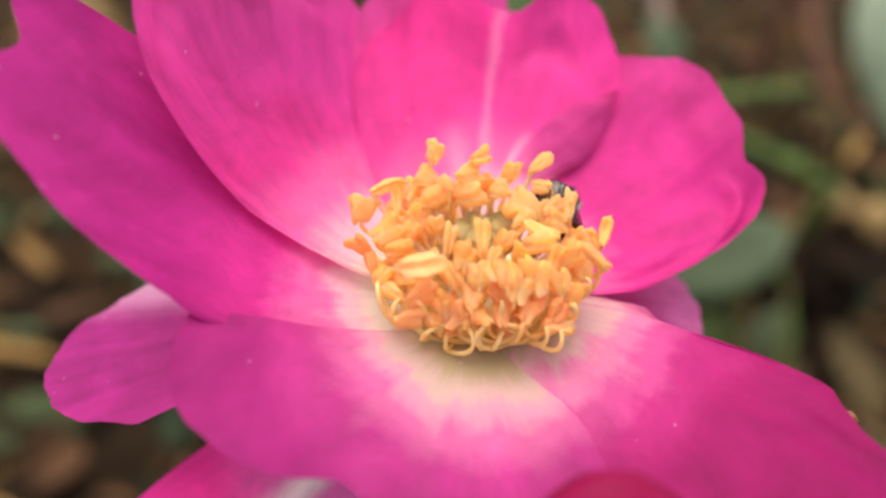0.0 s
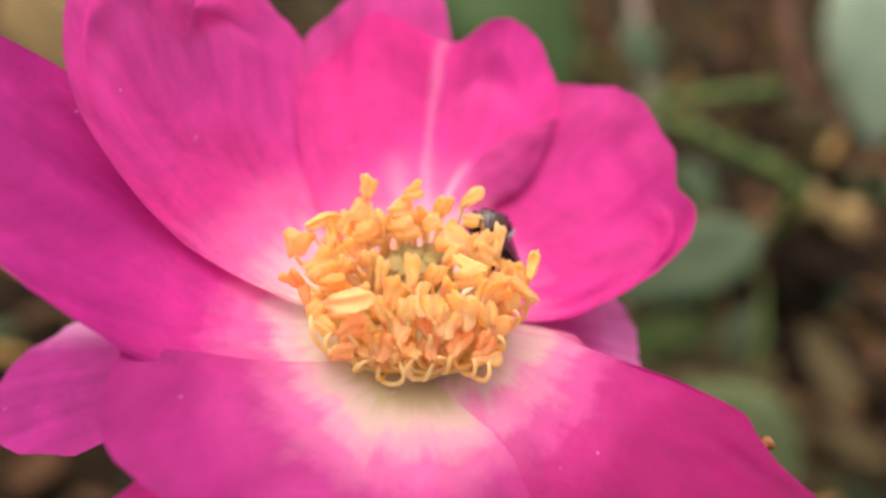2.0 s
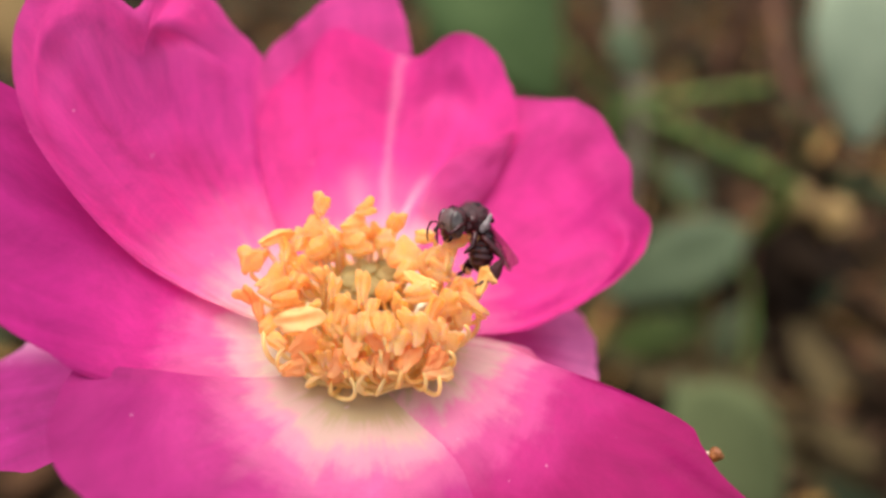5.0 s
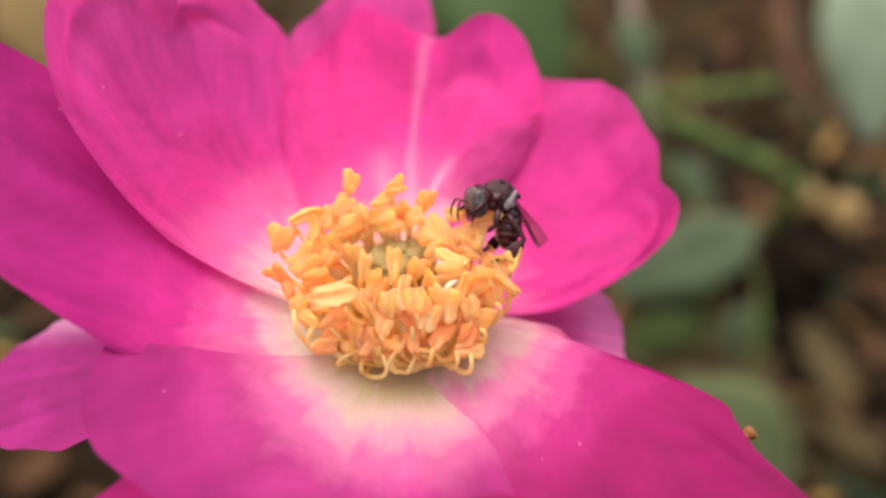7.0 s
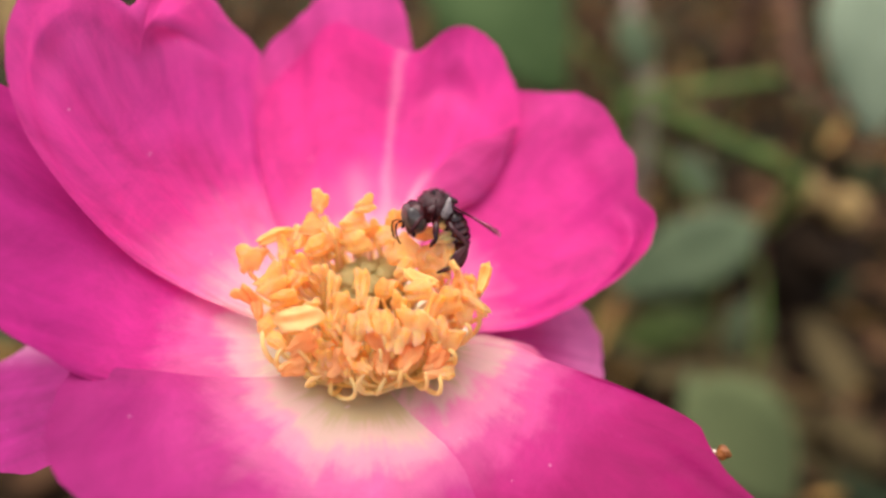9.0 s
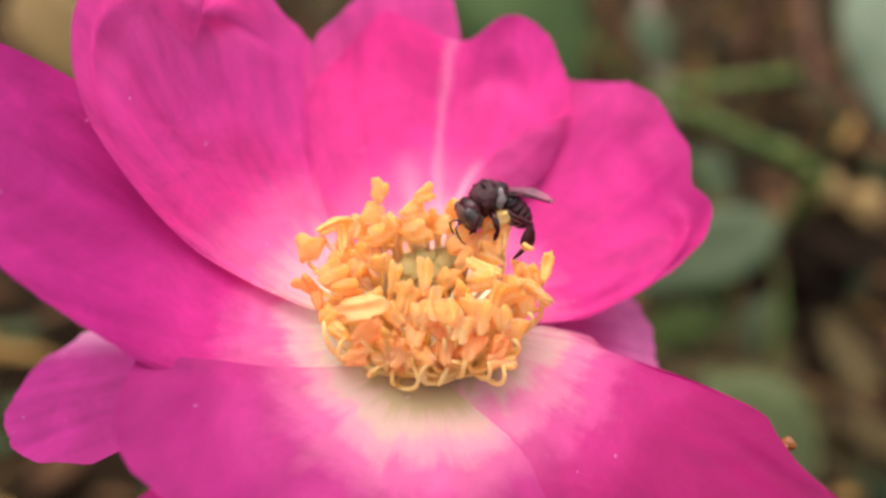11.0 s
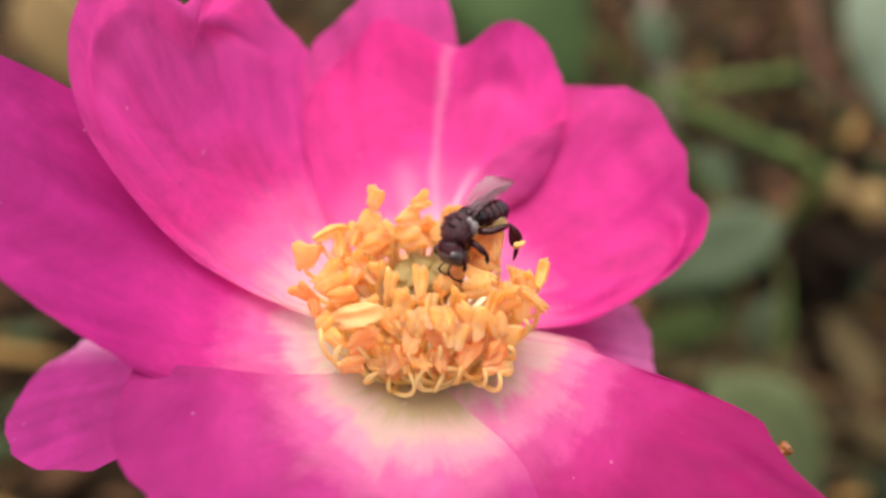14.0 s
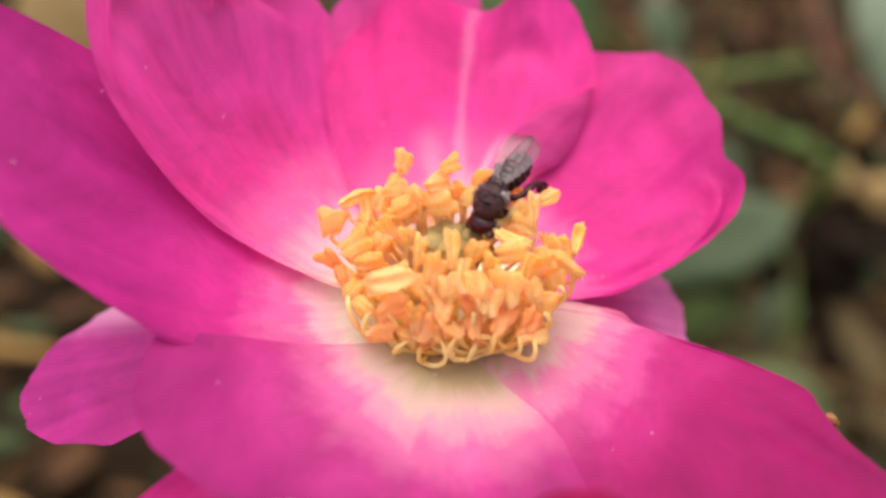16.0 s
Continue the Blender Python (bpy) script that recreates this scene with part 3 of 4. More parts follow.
def stamen(x, y, z, angle, size, kind="orange", loop=0.0, pale=False, droop=0.5, swing=0.0):
    """Its anther's middle at x, y, z millimetres in the flower, its flat side to the viewer; angle: how the anther
    points in view, from right round to up.
    """
    tip, size = Vector((x, y, z)), size * 0.94
    a = math.atan2(y, x) + rnd.uniform(-0.25, 0.25)
    out, along = Vector((math.cos(a), math.sin(a), 0)), Vector((-math.sin(a), math.cos(a), 0))
    face = (TO_VIEWER + Vector([rnd.uniform(-droop, droop) for k in range(3)])).normalized()
    way = Vector((1, 0, 0)) * math.cos(radians(angle)) + VIEW_UP * math.sin(radians(angle))
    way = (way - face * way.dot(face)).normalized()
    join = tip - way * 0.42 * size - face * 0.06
    foot = out * rnd.uniform(1.7, 2.5) + Vector((0, 0, 0.1))
    reach = math.hypot(x, y)
    n = 20
    if loop:
        # one smooth hook: out low over the disc, up round the cluster's rim, in to the anther
        sway = along * rnd.uniform(-0.9, 0.9)
        c1, c2 = out * (reach + loop * 1.6) + sway + Vector((0, 0, 0.2)), out * (reach + loop * 1.6) + sway * 0.6 + Vector((0, 0, z * 1.05))
        if swing:
            # it runs round the rim before it turns up
            foot = Matrix.Rotation(radians(swing), 3, "Z") @ foot
            c1 = Matrix.Rotation(radians(swing * 0.9), 3, "Z") @ (out * (reach + loop * 1.5)) + Vector((0, 0, 0.1))
            c2 = Matrix.Rotation(radians(swing * -0.15), 3, "Z") @ (out * (reach + loop * 1.9)) + Vector((0, 0, z * 0.45))
    else:
        c1, c2 = foot + out * 0.5 + Vector((0, 0, z * 0.45)), join - way * 0.5 - Vector((0, 0, 0.9)) + out * 0.25
    line = [foot * (1 - f) ** 3 + c1 * 3 * f * (1 - f) ** 2 + c2 * 3 * f * f * (1 - f) + join * f ** 3 for f in [i / (n - 1) for i in range(n)]]
    bm = bmesh.new()
    tube(bm, [p * MM for p in line], [(0.15 - 0.05 * i / (n - 1)) * MM for i in range(n)], 6)
    f = part("stamen", bm, FILAMENT_WHITE if pale else FILAMENT, rose)
    ob = new("anther", rnd.choice(ANTHERS[kind]))
    ob.parent = f
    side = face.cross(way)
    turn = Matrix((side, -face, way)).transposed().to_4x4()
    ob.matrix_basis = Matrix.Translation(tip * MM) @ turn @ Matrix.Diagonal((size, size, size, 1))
    return f


rnd = random.Random(11)
# under layer: short outer stamens that fill the ring
for s in range(56):
    az = radians(360 * (s + rnd.uniform(-0.4, 0.4)) / 56)
    if 15 < math.degrees(az) < 80:
        continue
    front = max(0.0, -math.sin(az))
    r, h = rnd.uniform(3.9, 5.0) - 0.7 * front, rnd.uniform(2.0, 3.8) - 0.3 * front
    stamen(r * math.cos(az), r * math.sin(az), h, rnd.uniform(0, 180), rnd.uniform(0.7, 1.1), "salmon" if front > 0.3 and s % 3 == 0 else "orange", loop=rnd.uniform(0.1, 0.65) if math.sin(az) < 0.35 else 0.0)
# long outer filaments that run round below the cluster in loops
for s in range(26):
    az = 178 + 184 * (s + rnd.uniform(-0.4, 0.4)) / 25
    a, r = radians(az), rnd.uniform(3.4, 4.3)
    swing = rnd.uniform(35, 70) * (1 if az < 235 else -1 if az > 300 else rnd.choice((-1, 1)))
    stamen(r * math.cos(a), r * math.sin(a), rnd.uniform(2.6, 3.8), rnd.uniform(20, 160), rnd.uniform(0.7, 0.95), loop=rnd.uniform(0.6, 1.2), swing=swing)
# inner filaments round the pistil
for s in range(14):
    az = radians(70 + 110 * s / 13 + rnd.uniform(-4, 4))
    stamen(rnd.uniform(2.4, 3.4) * math.cos(az), 0.3 + rnd.uniform(2.2, 2.9) * math.sin(az), rnd.uniform(4.2, 4.8), rnd.uniform(20, 150), rnd.uniform(0.8, 1.1), pale=True)
# the tall ones at the back
for row in ((-2.3, 3.3, 6.4, 70, 1.15), (-0.1, 3.2, 6.2, 20, 1.1), (1.5, 2.7, 5.6, 80, 1.1), (-0.6, 2.5, 5.6, 10, 1.25), (-2.7, 2.4, 5.6, 40, 1.1), (-5.7, 1.0, 4.8, 80, 1.35), (-4.1, 1.4, 5.0, 100, 1.0), (-2.3, 1.4, 5.2, 30, 1.3),
            (-0.6, 1.7, 5.0, 25, 1.5), (2.0, 1.1, 5.2, 150, 1.6), (2.9, 2.0, 5.4, 170, 0.9), (-1.8, 2.1, 5.4, 120, 1.0), (0.8, 2.0, 5.2, 20, 1.1), (-3.5, 2.2, 5.0, 60, 1.1), (-3.2, 0.6, 4.6, 120, 1.1), (1.9, 0.2, 4.8, 40, 1.1), (-1.6, -0.7, 4.5, 80, 1.2), (1.0, -1.0, 4.9, 70, 1.1), (-2.2, 0.3, 4.5, 100, 1.0)):
    stamen(*row)
# a bunch that the bee draws together
gripped = [stamen(*row, pale=True, droop=0.15) for row in ((3.0, 0.7, 4.9, 115, 1.3), (3.4, 0.9, 5.1, 45, 1.15), (3.6, 0.3, 4.8, 150, 1.2), (4.1, 0.8, 5.3, 80, 1.15))]
# one that stands behind the bunch until the bee bends it over
bent = stamen(2.90, 3.05, 6.0, 35, 1.2, pale=True, droop=0.15)
for row in ((-4.6, 2.2, 5.2, 15, 1.35), (2.7, -0.5, 5.0, 160, 1.3), (5.7, -0.4, 4.8, 80, 1.1)):
    stamen(*row, "pale", pale=True)
# round the left side
for row in ((-4.5, -0.2, 4.8, 35, 1.5), (-3.5, -0.2, 4.6, 60, 1.1), (-2.5, -1.7, 4.6, 10, 0.9), (-1.9, -3.3, 3.6, 70, 1.1), (-3.9, -1.1, 4.4, 0, 1.2)):
    stamen(*row)
for row in ((-4.2, -2.9, 3.6, 140, 1.2), (-4.7, -2.1, 3.8, 60, 1.0)):
    stamen(*row, loop=0.6)
for row in ((-5.8, -0.7, 4.2, 120, 1.2), (-5.3, -1.3, 3.8, 100, 1.0), (-2.8, -3.3, 4.0, 20, 1.3), (-3.4, -4.0, 3.0, 10, 1.3)):
    stamen(*row, "salmon", loop=0.25)
stamen(-3.0, -3.0, 5.6, 5, 1.5, "cream", droop=0.1)
# the front
for row in ((-0.1, -1.2, 5.4, 100, 1.35), (-0.9, -2.0, 5.0, 60, 1.3), (-1.5, -2.7, 4.6, 120, 1.1), (-0.3, -2.9, 4.8, 95, 1.3), (0.9, -2.9, 5.0, 95, 1.4), (1.5, -3.3, 4.4, 70, 1.3), (0.3, -2.5, 5.0, 70, 1.2)):
    stamen(*row)
for row in ((-2.1, -4.1, 2.9, 160, 1.0), (-0.3, -4.0, 2.8, 60, 1.0), (1.2, -3.9, 2.6, 80, 0.9)):
    stamen(*row, loop=0.75)
for row in ((-0.6, -3.5, 4.0, 80, 1.2), (0.6, -3.3, 4.2, 110, 1.2), (-1.3, -3.9, 3.2, 40, 1.2), (2.0, -3.9, 3.4, 60, 1.2), (0.8, -4.0, 3.2, 95, 1.0)):
    stamen(*row, "salmon", loop=0.55)
# the right side
for row in ((2.6, -1.2, 5.0, 15, 1.4), (4.5, -0.6, 4.6, 60, 1.1), (5.0, -0.8, 4.6, 100, 1.1), (5.2, -1.4, 4.2, 140, 1.3), (3.9, -1.6, 4.6, 30, 1.4), (2.3, -2.7, 4.6, 85, 1.6), (3.4, -2.8, 4.2, 100, 1.3), (3.1, -2.1, 4.6, 60, 1.3), (1.6, -1.6, 4.8, 60, 1.0)):
    stamen(*row)
for row in ((4.0, -3.2, 3.8, 80, 1.2), (4.7, -1.8, 3.8, 100, 1.1), (5.3, -1.0, 4.0, 90, 0.9), (3.8, -4.2, 2.6, 10, 0.9)):
    stamen(*row, loop=0.5)
for row in ((3.4, -3.7, 3.2, 60, 1.3), (3.2, -4.1, 2.8, 20, 1.1)):
    stamen(*row, "salmon", loop=0.4)


# ---- the bee ----
BMM = 0.00123  # its measures are for a body a little over four of these long


def lump(name, centre, radii, material, parent, label="", rough=0.05, seed=0.0, sub=3, turn=None):
    bm = bmesh.new()
    blob(bm, Vector(centre) * BMM, [r * BMM for r in radii], turn, rough, seed, sub)
    return part(name, bm, material, parent, label)


def bee_leg(parent, hip, points, radii, side, label="", paddle=False):
    """A leg pivoting at the hip; points run outwards from it."""
    bm = bmesh.new()
    pts = [Vector((side * p[0], p[1], p[2])) * BMM for p in [(0, 0, 0), *points]]
    dense, rr = [], []
    for i in range(len(pts) - 1):
        for f in (0.0, 0.5):
            dense.append(pts[i].lerp(pts[i + 1], f))
            rr.append((radii[i] * (1.0 if f == 0 else 1.25)) * BMM)
    dense.append(pts[-1])
    rr.append(radii[-1] * BMM)
    tube(bm, dense, rr, 7)
    if paddle:
        a, b = pts[2], pts[3]
        q = (b - a).to_track_quat("Z", "Y").to_matrix()
        made = bmesh.ops.create_icosphere(bm, subdivisions=3, radius=1.0)["verts"]
        for v in made:
            w = 0.42 + 0.58 * (v.co.z * 0.5 + 0.5)
            v.co = a.lerp(b, 0.54) + q @ Vector((v.co.x * 0.11 * BMM * w, v.co.y * 0.40 * BMM * w, v.co.z * (b - a).length * 0.54))
    ob = part("leg", bm, BEE_DARK, parent, label)
    ob.location = Vector((side * hip[0], hip[1], hip[2])) * BMM
    if paddle:
        bm = bmesh.new()
        blob(bm, pts[2].lerp(pts[3], 0.96) + Vector((side * 0.06, 0, 0)) * BMM, (0.15 * BMM, 0.28 * BMM, 0.15 * BMM), None, 0.5, 5, 3)
        part("pollen_load", bm, POLLEN, ob, "yellow pollen packed on the hind leg")
    return ob


bee = tagged(new("bee"), "small black stingless bee gathering pollen on the stamens", "bee")
thorax = lump("thorax", (0, 0, 0), (0.62, 0.78, 0.62), BEE_GREY, bee, "dark thorax with greyish down", 0.08, 1)
bm = bmesh.new()
rnd = random.Random(7)
for s in range(620):
    d = Vector((rnd.gauss(0, 0.9), rnd.gauss(-0.1, 0.8), rnd.gauss(0.4, 0.8))).normalized()
    p = Vector((d.x * 0.62, d.y * 0.78, d.z * 0.62)) * BMM
    n = Vector((d.x / 0.62, d.y / 0.78, d.z / 0.62)).normalized()
    n = (n + Vector((0, -0.5, 0))).normalized()
    t = n.orthogonal().normalized() * 0.010 * BMM
    tipv = bm.verts.new(p + n * rnd.uniform(0.06, 0.24) * BMM)
    base = [bm.verts.new(p - n * 0.02 * BMM + Matrix.Rotation(k * 2.09, 3, n) @ t) for k in range(3)]
    for k in range(3):
        bm.faces.new((base[k], base[(k + 1) % 3], tipv))
part("fuzz", bm, BEE_DOWN, thorax, "short grey down")
for side in (-1, 1):
    lump("side_plate", (side * 0.44, -0.30, 0.02), (0.20, 0.20, 0.36), BEE_PALE, thorax, "pale downy side of the thorax", 0.7, 4, 3)
    lump("shoulder", (side * 0.42, 0.25, -0.22), (0.26, 0.24, 0.40), BEE_DARK, thorax, "", 0.3, 9, 3)
for s in range(6):
    lump("ridge", (0.08 * (-1) ** s, 0.50 - 0.20 * s, 0.57 - 0.045 * (s - 2.2) ** 2), (0.36, 0.075, 0.12), BEE_DARK, thorax, rough=0.5, seed=s * 3.1, sub=2)
lump("scutellum", (0, -0.58, 0.40), (0.36, 0.24, 0.13), BEE_DARK, thorax, rough=0.3, seed=2)
head = lump("head", (0, 0, 0), (0.66, 0.46, 0.64), BEE_FACE, bee, "greyish downy face", 0.06, 3)
head.location = Vector((0, 0.70, -0.66)) * BMM
lump("crown", (0, -0.14, 0.16), (0.60, 0.42, 0.55), BEE_DARK, head, "dark top of the head", 0.1, 5)
lump("clypeus", (0, 0.34, -0.28), (0.34, 0.14, 0.28), BEE_DARK, head, "", 0.1, 6)
for side in (-1, 1):
    lump("eye", (side * 0.49, 0.06, 0.04), (0.20, 0.30, 0.53), BEE_EYE, head, "large greyish compound eye", 0.0)
    bm = bmesh.new()
    tube(bm, [Vector((side * x, y, z)) * BMM for x, y, z in ((0.13, 0.38, 0.0), (0.24, 0.62, 0.16), (0.32, 0.80, 0.14), (0.38, 0.92, -0.12), (0.42, 0.96, -0.42), (0.44, 0.92, -0.62))], [0.035 * BMM, 0.03 * BMM, 0.042 * BMM, 0.042 * BMM, 0.04 * BMM, 0.025 * BMM], 6)
    part("antenna", bm, BEE_DARK, head)
    bm = bmesh.new()
    tube(bm, [Vector((side * x, y, z)) * BMM for x, y, z in ((0.3, 0.22, -0.42), (0.25, 0.3, -0.6), (0.05, 0.32, -0.68))], [0.08 * BMM, 0.07 * BMM, 0.03 * BMM], 6)
    part("mandible", bm, BEE_DARK, head)

lump("pollen_patch", (0, -0.62, -0.62), (0.30, 0.42, 0.28), POLLEN, bee, "tan pollen dust on the underside", 0.5, 8)

# abdomen, hinged behind the thorax, with overlapping rings
abdomen = lump("abdomen", (0, -0.86, 0), (0.58, 0.95, 0.52), BEE_DARK, bee, "glossy black abdomen", 0.03, 6)
abdomen.location = Vector((0, -0.68, -0.05)) * BMM
for s in range(5):
    q = -0.6 + s * 0.3
    r = math.sqrt(max(0.05, 1 - q * q))
    bm = bmesh.new()
    cx = -0.82 - 0.88 * q
    n = 20
    rings = []
    for dy, k in ((0.10, 0.97), (0.0, 1.05), (-0.10, 1.035), (-0.12, 0.95)):
        rings.append([bm.verts.new(Vector((0.595 * r * k * math.cos(w * math.tau / n), cx + dy, 0.53 * r * k * math.sin(w * math.tau / n))) * BMM) for w in range(n)])
    for a, b in zip(rings, rings[1:]):
        for w in range(n):
            bm.faces.new((a[w], a[(w + 1) % n], b[(w + 1) % n], b[w]))
    part("ring", bm, BEE_BAND, abdomen)


def bee_wing(side, length, width, root, name):
    """A clear wing folded back over the body; veins lie on the film."""
    bm = bmesh.new()
    n, rows = 16, []
    for i in range(n + 1):
        q = i / n
        lead = 0.12 * q
        w = width * (0.16 + 0.84 * math.sin(math.pi * min(1, 0.03 + 0.66 * q)) ** 0.9) * (1 if q < 0.85 else math.sqrt(max(0.02, 1 - ((q - 0.85) / 0.15) ** 2)))
        rows.append([bm.verts.new(Vector((side * (lead - w * c), -length * q, 0.10 * math.sin(q * 4 + c * 3) * q)) * BMM) for c in (0, 0.25, 0.5, 0.75, 1)])
    for a, b in zip(rows, rows[1:]):
        for j in range(4):
            bm.faces.new((a[j], a[j + 1], b[j + 1], b[j]))
    ob = part(name, bm, WING, bee, "smoky transparent folded wing")
    ob.location = Vector(root) * BMM
    for c, r, stop in ((0.02, 0.026, 0.92), (0.3, 0.013, 0.8), (0.55, 0.010, 0.6), (0.8, 0.009, 0.5)):
        bm = bmesh.new()
        pts = []
        for i in range(9):
            q = stop * i / 8
            w = width * (0.16 + 0.84 * math.sin(math.pi * min(1, 0.03 + 0.66 * q)) ** 0.9)
            pts.append(Vector((side * (0.12 * q - w * c), -length * q, 0.10 * math.sin(q * 4 + c * 3) * q + 0.01)) * BMM)
        tube(bm, pts, r * BMM, 5)
        part("vein", bm, BEE_DARK, ob)
    return ob


wing_l = bee_wing(-1, 2.85, 1.08, (-0.42, -0.16, 0.24), "wing")
wing_r = bee_wing(1, 2.85, 1.08, (0.42, -0.16, 0.24), "wing")
legs = {}
for side, tag in ((-1, "l"), (1, "r")):
    legs["f" + tag] = bee_leg(bee, (0.35, 0.45, -0.45), [(0.25, 0.22, -0.12), (0.34, 0.36, -0.5), (0.24, 0.48, -0.8)], [0.11, 0.10, 0.075, 0.035], side)
    legs["m" + tag] = bee_leg(bee, (0.42, 0.0, -0.5), [(0.40, 0.02, -0.12), (0.52, -0.08, -0.62), (0.48, 0.05, -1.0)], [0.12, 0.115, 0.085, 0.035], side)
    legs["h" + tag] = bee_leg(bee, (0.38, -0.5, -0.42), [(0.35, -0.30, -0.05), (0.56, -1.15, 0.0), (0.60, -1.40, -0.95), (0.50, -1.2, -1.6)], [0.12, 0.12, 0.085, 0.08, 0.04], side, paddle=True)

# ---- ground and what grows behind ----
bm = bmesh.new()
# fine relief near the flower, coarse out to the horizon
near = [i * 0.012 for i in range(-60, 61)]
far = [-900, -200, -40, -8, -2.5, -1.2]
xs = [*far, *near, *[-f for f in reversed(far)]]
grid = [[bm.verts.new((x, y + 0.3, 0.010 * noise.noise(Vector((x * 22, y * 22, 0))) + 0.005 * noise.noise(Vector((x * 70, y * 70, 3))) if abs(x) < 1 and abs(y) < 1 else 0)) for y in xs] for x in xs]
for a, b in zip(grid, grid[1:]):
    for j in range(len(xs) - 1):
        bm.faces.new((a[j], b[j], b[j + 1], a[j + 1]))
tagged(part("ground", bm, SOIL), "dark brown garden soil under the rose", "ground", kind="structure")


def leaf_shape(bm, m, length, width, fold=0.35, droop=0.25, teeth=0.06, n=12):
    """A toothed leaf along +y of the pose m, folded at its midrib."""
    rows = []
    for i in range(n + 1):
        q = i / n
        w = width * 0.5 * math.sin(math.pi * q ** 0.8) ** 0.85 * (1 + teeth * (-1) ** i) + 0.0003
        z = -droop * length * q * q
        rows.append([bm.verts.new(m @ Vector((w * c, length * q, z + fold * w * abs(c) - 0.12 * w * c * c * 2))) for c in (-1, -0.55, 0, 0.55, 1)])
    for a, b in zip(rows, rows[1:]):
        for j in range(4):
            bm.faces.new((a[j], a[j + 1], b[j + 1], b[j]))


def weed(name, label, category, stem_points, leaves, stem_mat, leaf_mat, radius=0.0016, knobs=()):
    """A stem from the soil with leaves: each leaf is its place, the way it points, its face's way, length and width."""
    thing = tagged(new(name), label, category)
    base = Vector(stem_points[0])
    thing.location = base
    bm = bmesh.new()
    line = [p - base for p in spline(stem_points, 14)]
    tube(bm, line, [radius * (1.15 - 0.4 * i / 13) for i in range(14)], 8)
    part("stem", bm, stem_mat, thing)
    for k in knobs:
        bm = bmesh.new()
        way = (line[k + 1] - line[k]).normalized()
        blob(bm, line[k], (radius * 1.5, radius * 1.5, radius * 1.1), way.to_track_quat("Z", "Y").to_matrix(), 0.3, k, 2)
        part("node", bm, stem_mat, thing)
    for place, way, face, length, width in leaves:
        y = Vector(way).normalized()
        x = y.cross(Vector(face)).normalized()
        z = x.cross(y)
        m = Matrix.Translation(Vector(place) - base) @ Matrix((x, y, z)).transposed().to_4x4()
        bm = bmesh.new()
        leaf_shape(bm, m, length, width, teeth=0.03)
        ob = part("leaf", bm, leaf_mat, thing)
        ob.modifiers.new("thickness", "SOLIDIFY").thickness = 0.0004
    return thing


def under(p, dx=0.0, dy=0.01):
    return Vector((p.x + dx, p.y + dy, -0.004))


TOCAM = (VIEW.to_3x3() @ Vector((0, -1, 0.25))).normalized()


def sideways(right, up):
    return VIEW.to_3x3() @ Vector((right, 0.1, up))


# broad grey-green leaves
p = spot(61, 152, -32)
weed("weed_plant", "dull sage green leaf low over the soil", "plant", [under(p), p + Vector((0.003, 0.004, -0.005)), p], [(p, sideways(0.85, -0.78), TOCAM, 0.048, 0.027)], STEM, LEAF_SAGE, 0.001)
p = spot(-150, 252, 100)
weed("dry_stalk", "tan dry leaf on a stalk", "dry leaf", [under(p), p + Vector((0.003, 0.004, -0.04)), p], [(p, sideways(0.5, -0.8), TOCAM, 0.050, 0.030)], TWIG, BUD, 0.001)
p = spot(151, 226, 105)
weed("weed_plant", "low plant with one broad grey-green leaf", "plant", [under(p, 0.03, 0.05), p + Vector((0.02, 0.03, -0.03)), p], [(p, sideways(0.28, -1), TOCAM, 0.074, 0.046)], STEM, LEAF_SILVER)
p = spot(87, 170, 5)
weed("weed_plant", "low plant with a pale green leaf behind the rose", "plant", [under(p, 0.02, 0.02), p + Vector((0.008, 0.008, -0.02)), p], [(p, sideways(-1, -0.45), TOCAM, 0.040, 0.0185)], TWIG, LEAF_PALE, 0.0006)
p = spot(60, 198, 66)
weed("weed_plant", "small pale leaf on a thin stem", "plant", [under(p), p + Vector((0.004, 0.006, -0.03)), p], [(p, sideways(0.6, -0.8), TOCAM, 0.020, 0.012)], STEM, LEAF_PALE, 0.0008)
p = spot(112, 227, -20)
weed("weed_plant", "small bluish-green leaf near the soil", "plant", [under(p), p + Vector((0.003, 0.004, -0.005)), p], [(p, sideways(-0.2, -1), TOCAM, 0.023, 0.014)], STEM, LEAF_PALE, 0.0008)
p = spot(84, 225, 27)
weed("weed_plant", "small pale leaf hanging behind the stalks", "plant", [under(p), p + Vector((0.003, 0.004, -0.01)), p], [(p, sideways(0.9, -0.6), TOCAM, 0.024, 0.014)], STEM, LEAF_PALE, 0.0008)
p = spot(102, 236, -27)
weed("weed_plant", "mid-green leaf lying near the soil", "plant", [under(p), p + Vector((0.003, 0.004, -0.003)), p], [(p, sideways(-1, -0.25), TOCAM, 0.040, 0.014)], STEM, LEAF_GREEN, 0.0008)
p = spot(6, 189, 90)
weed("weed_plant", "broad dull green leaf standing behind the petals", "plant", [under(p), p + Vector((0, 0.006, -0.04)), p], [(p, sideways(0.74, -0.74), TOCAM, 0.062, 0.042)], STEM, LEAF_MID, 0.001)
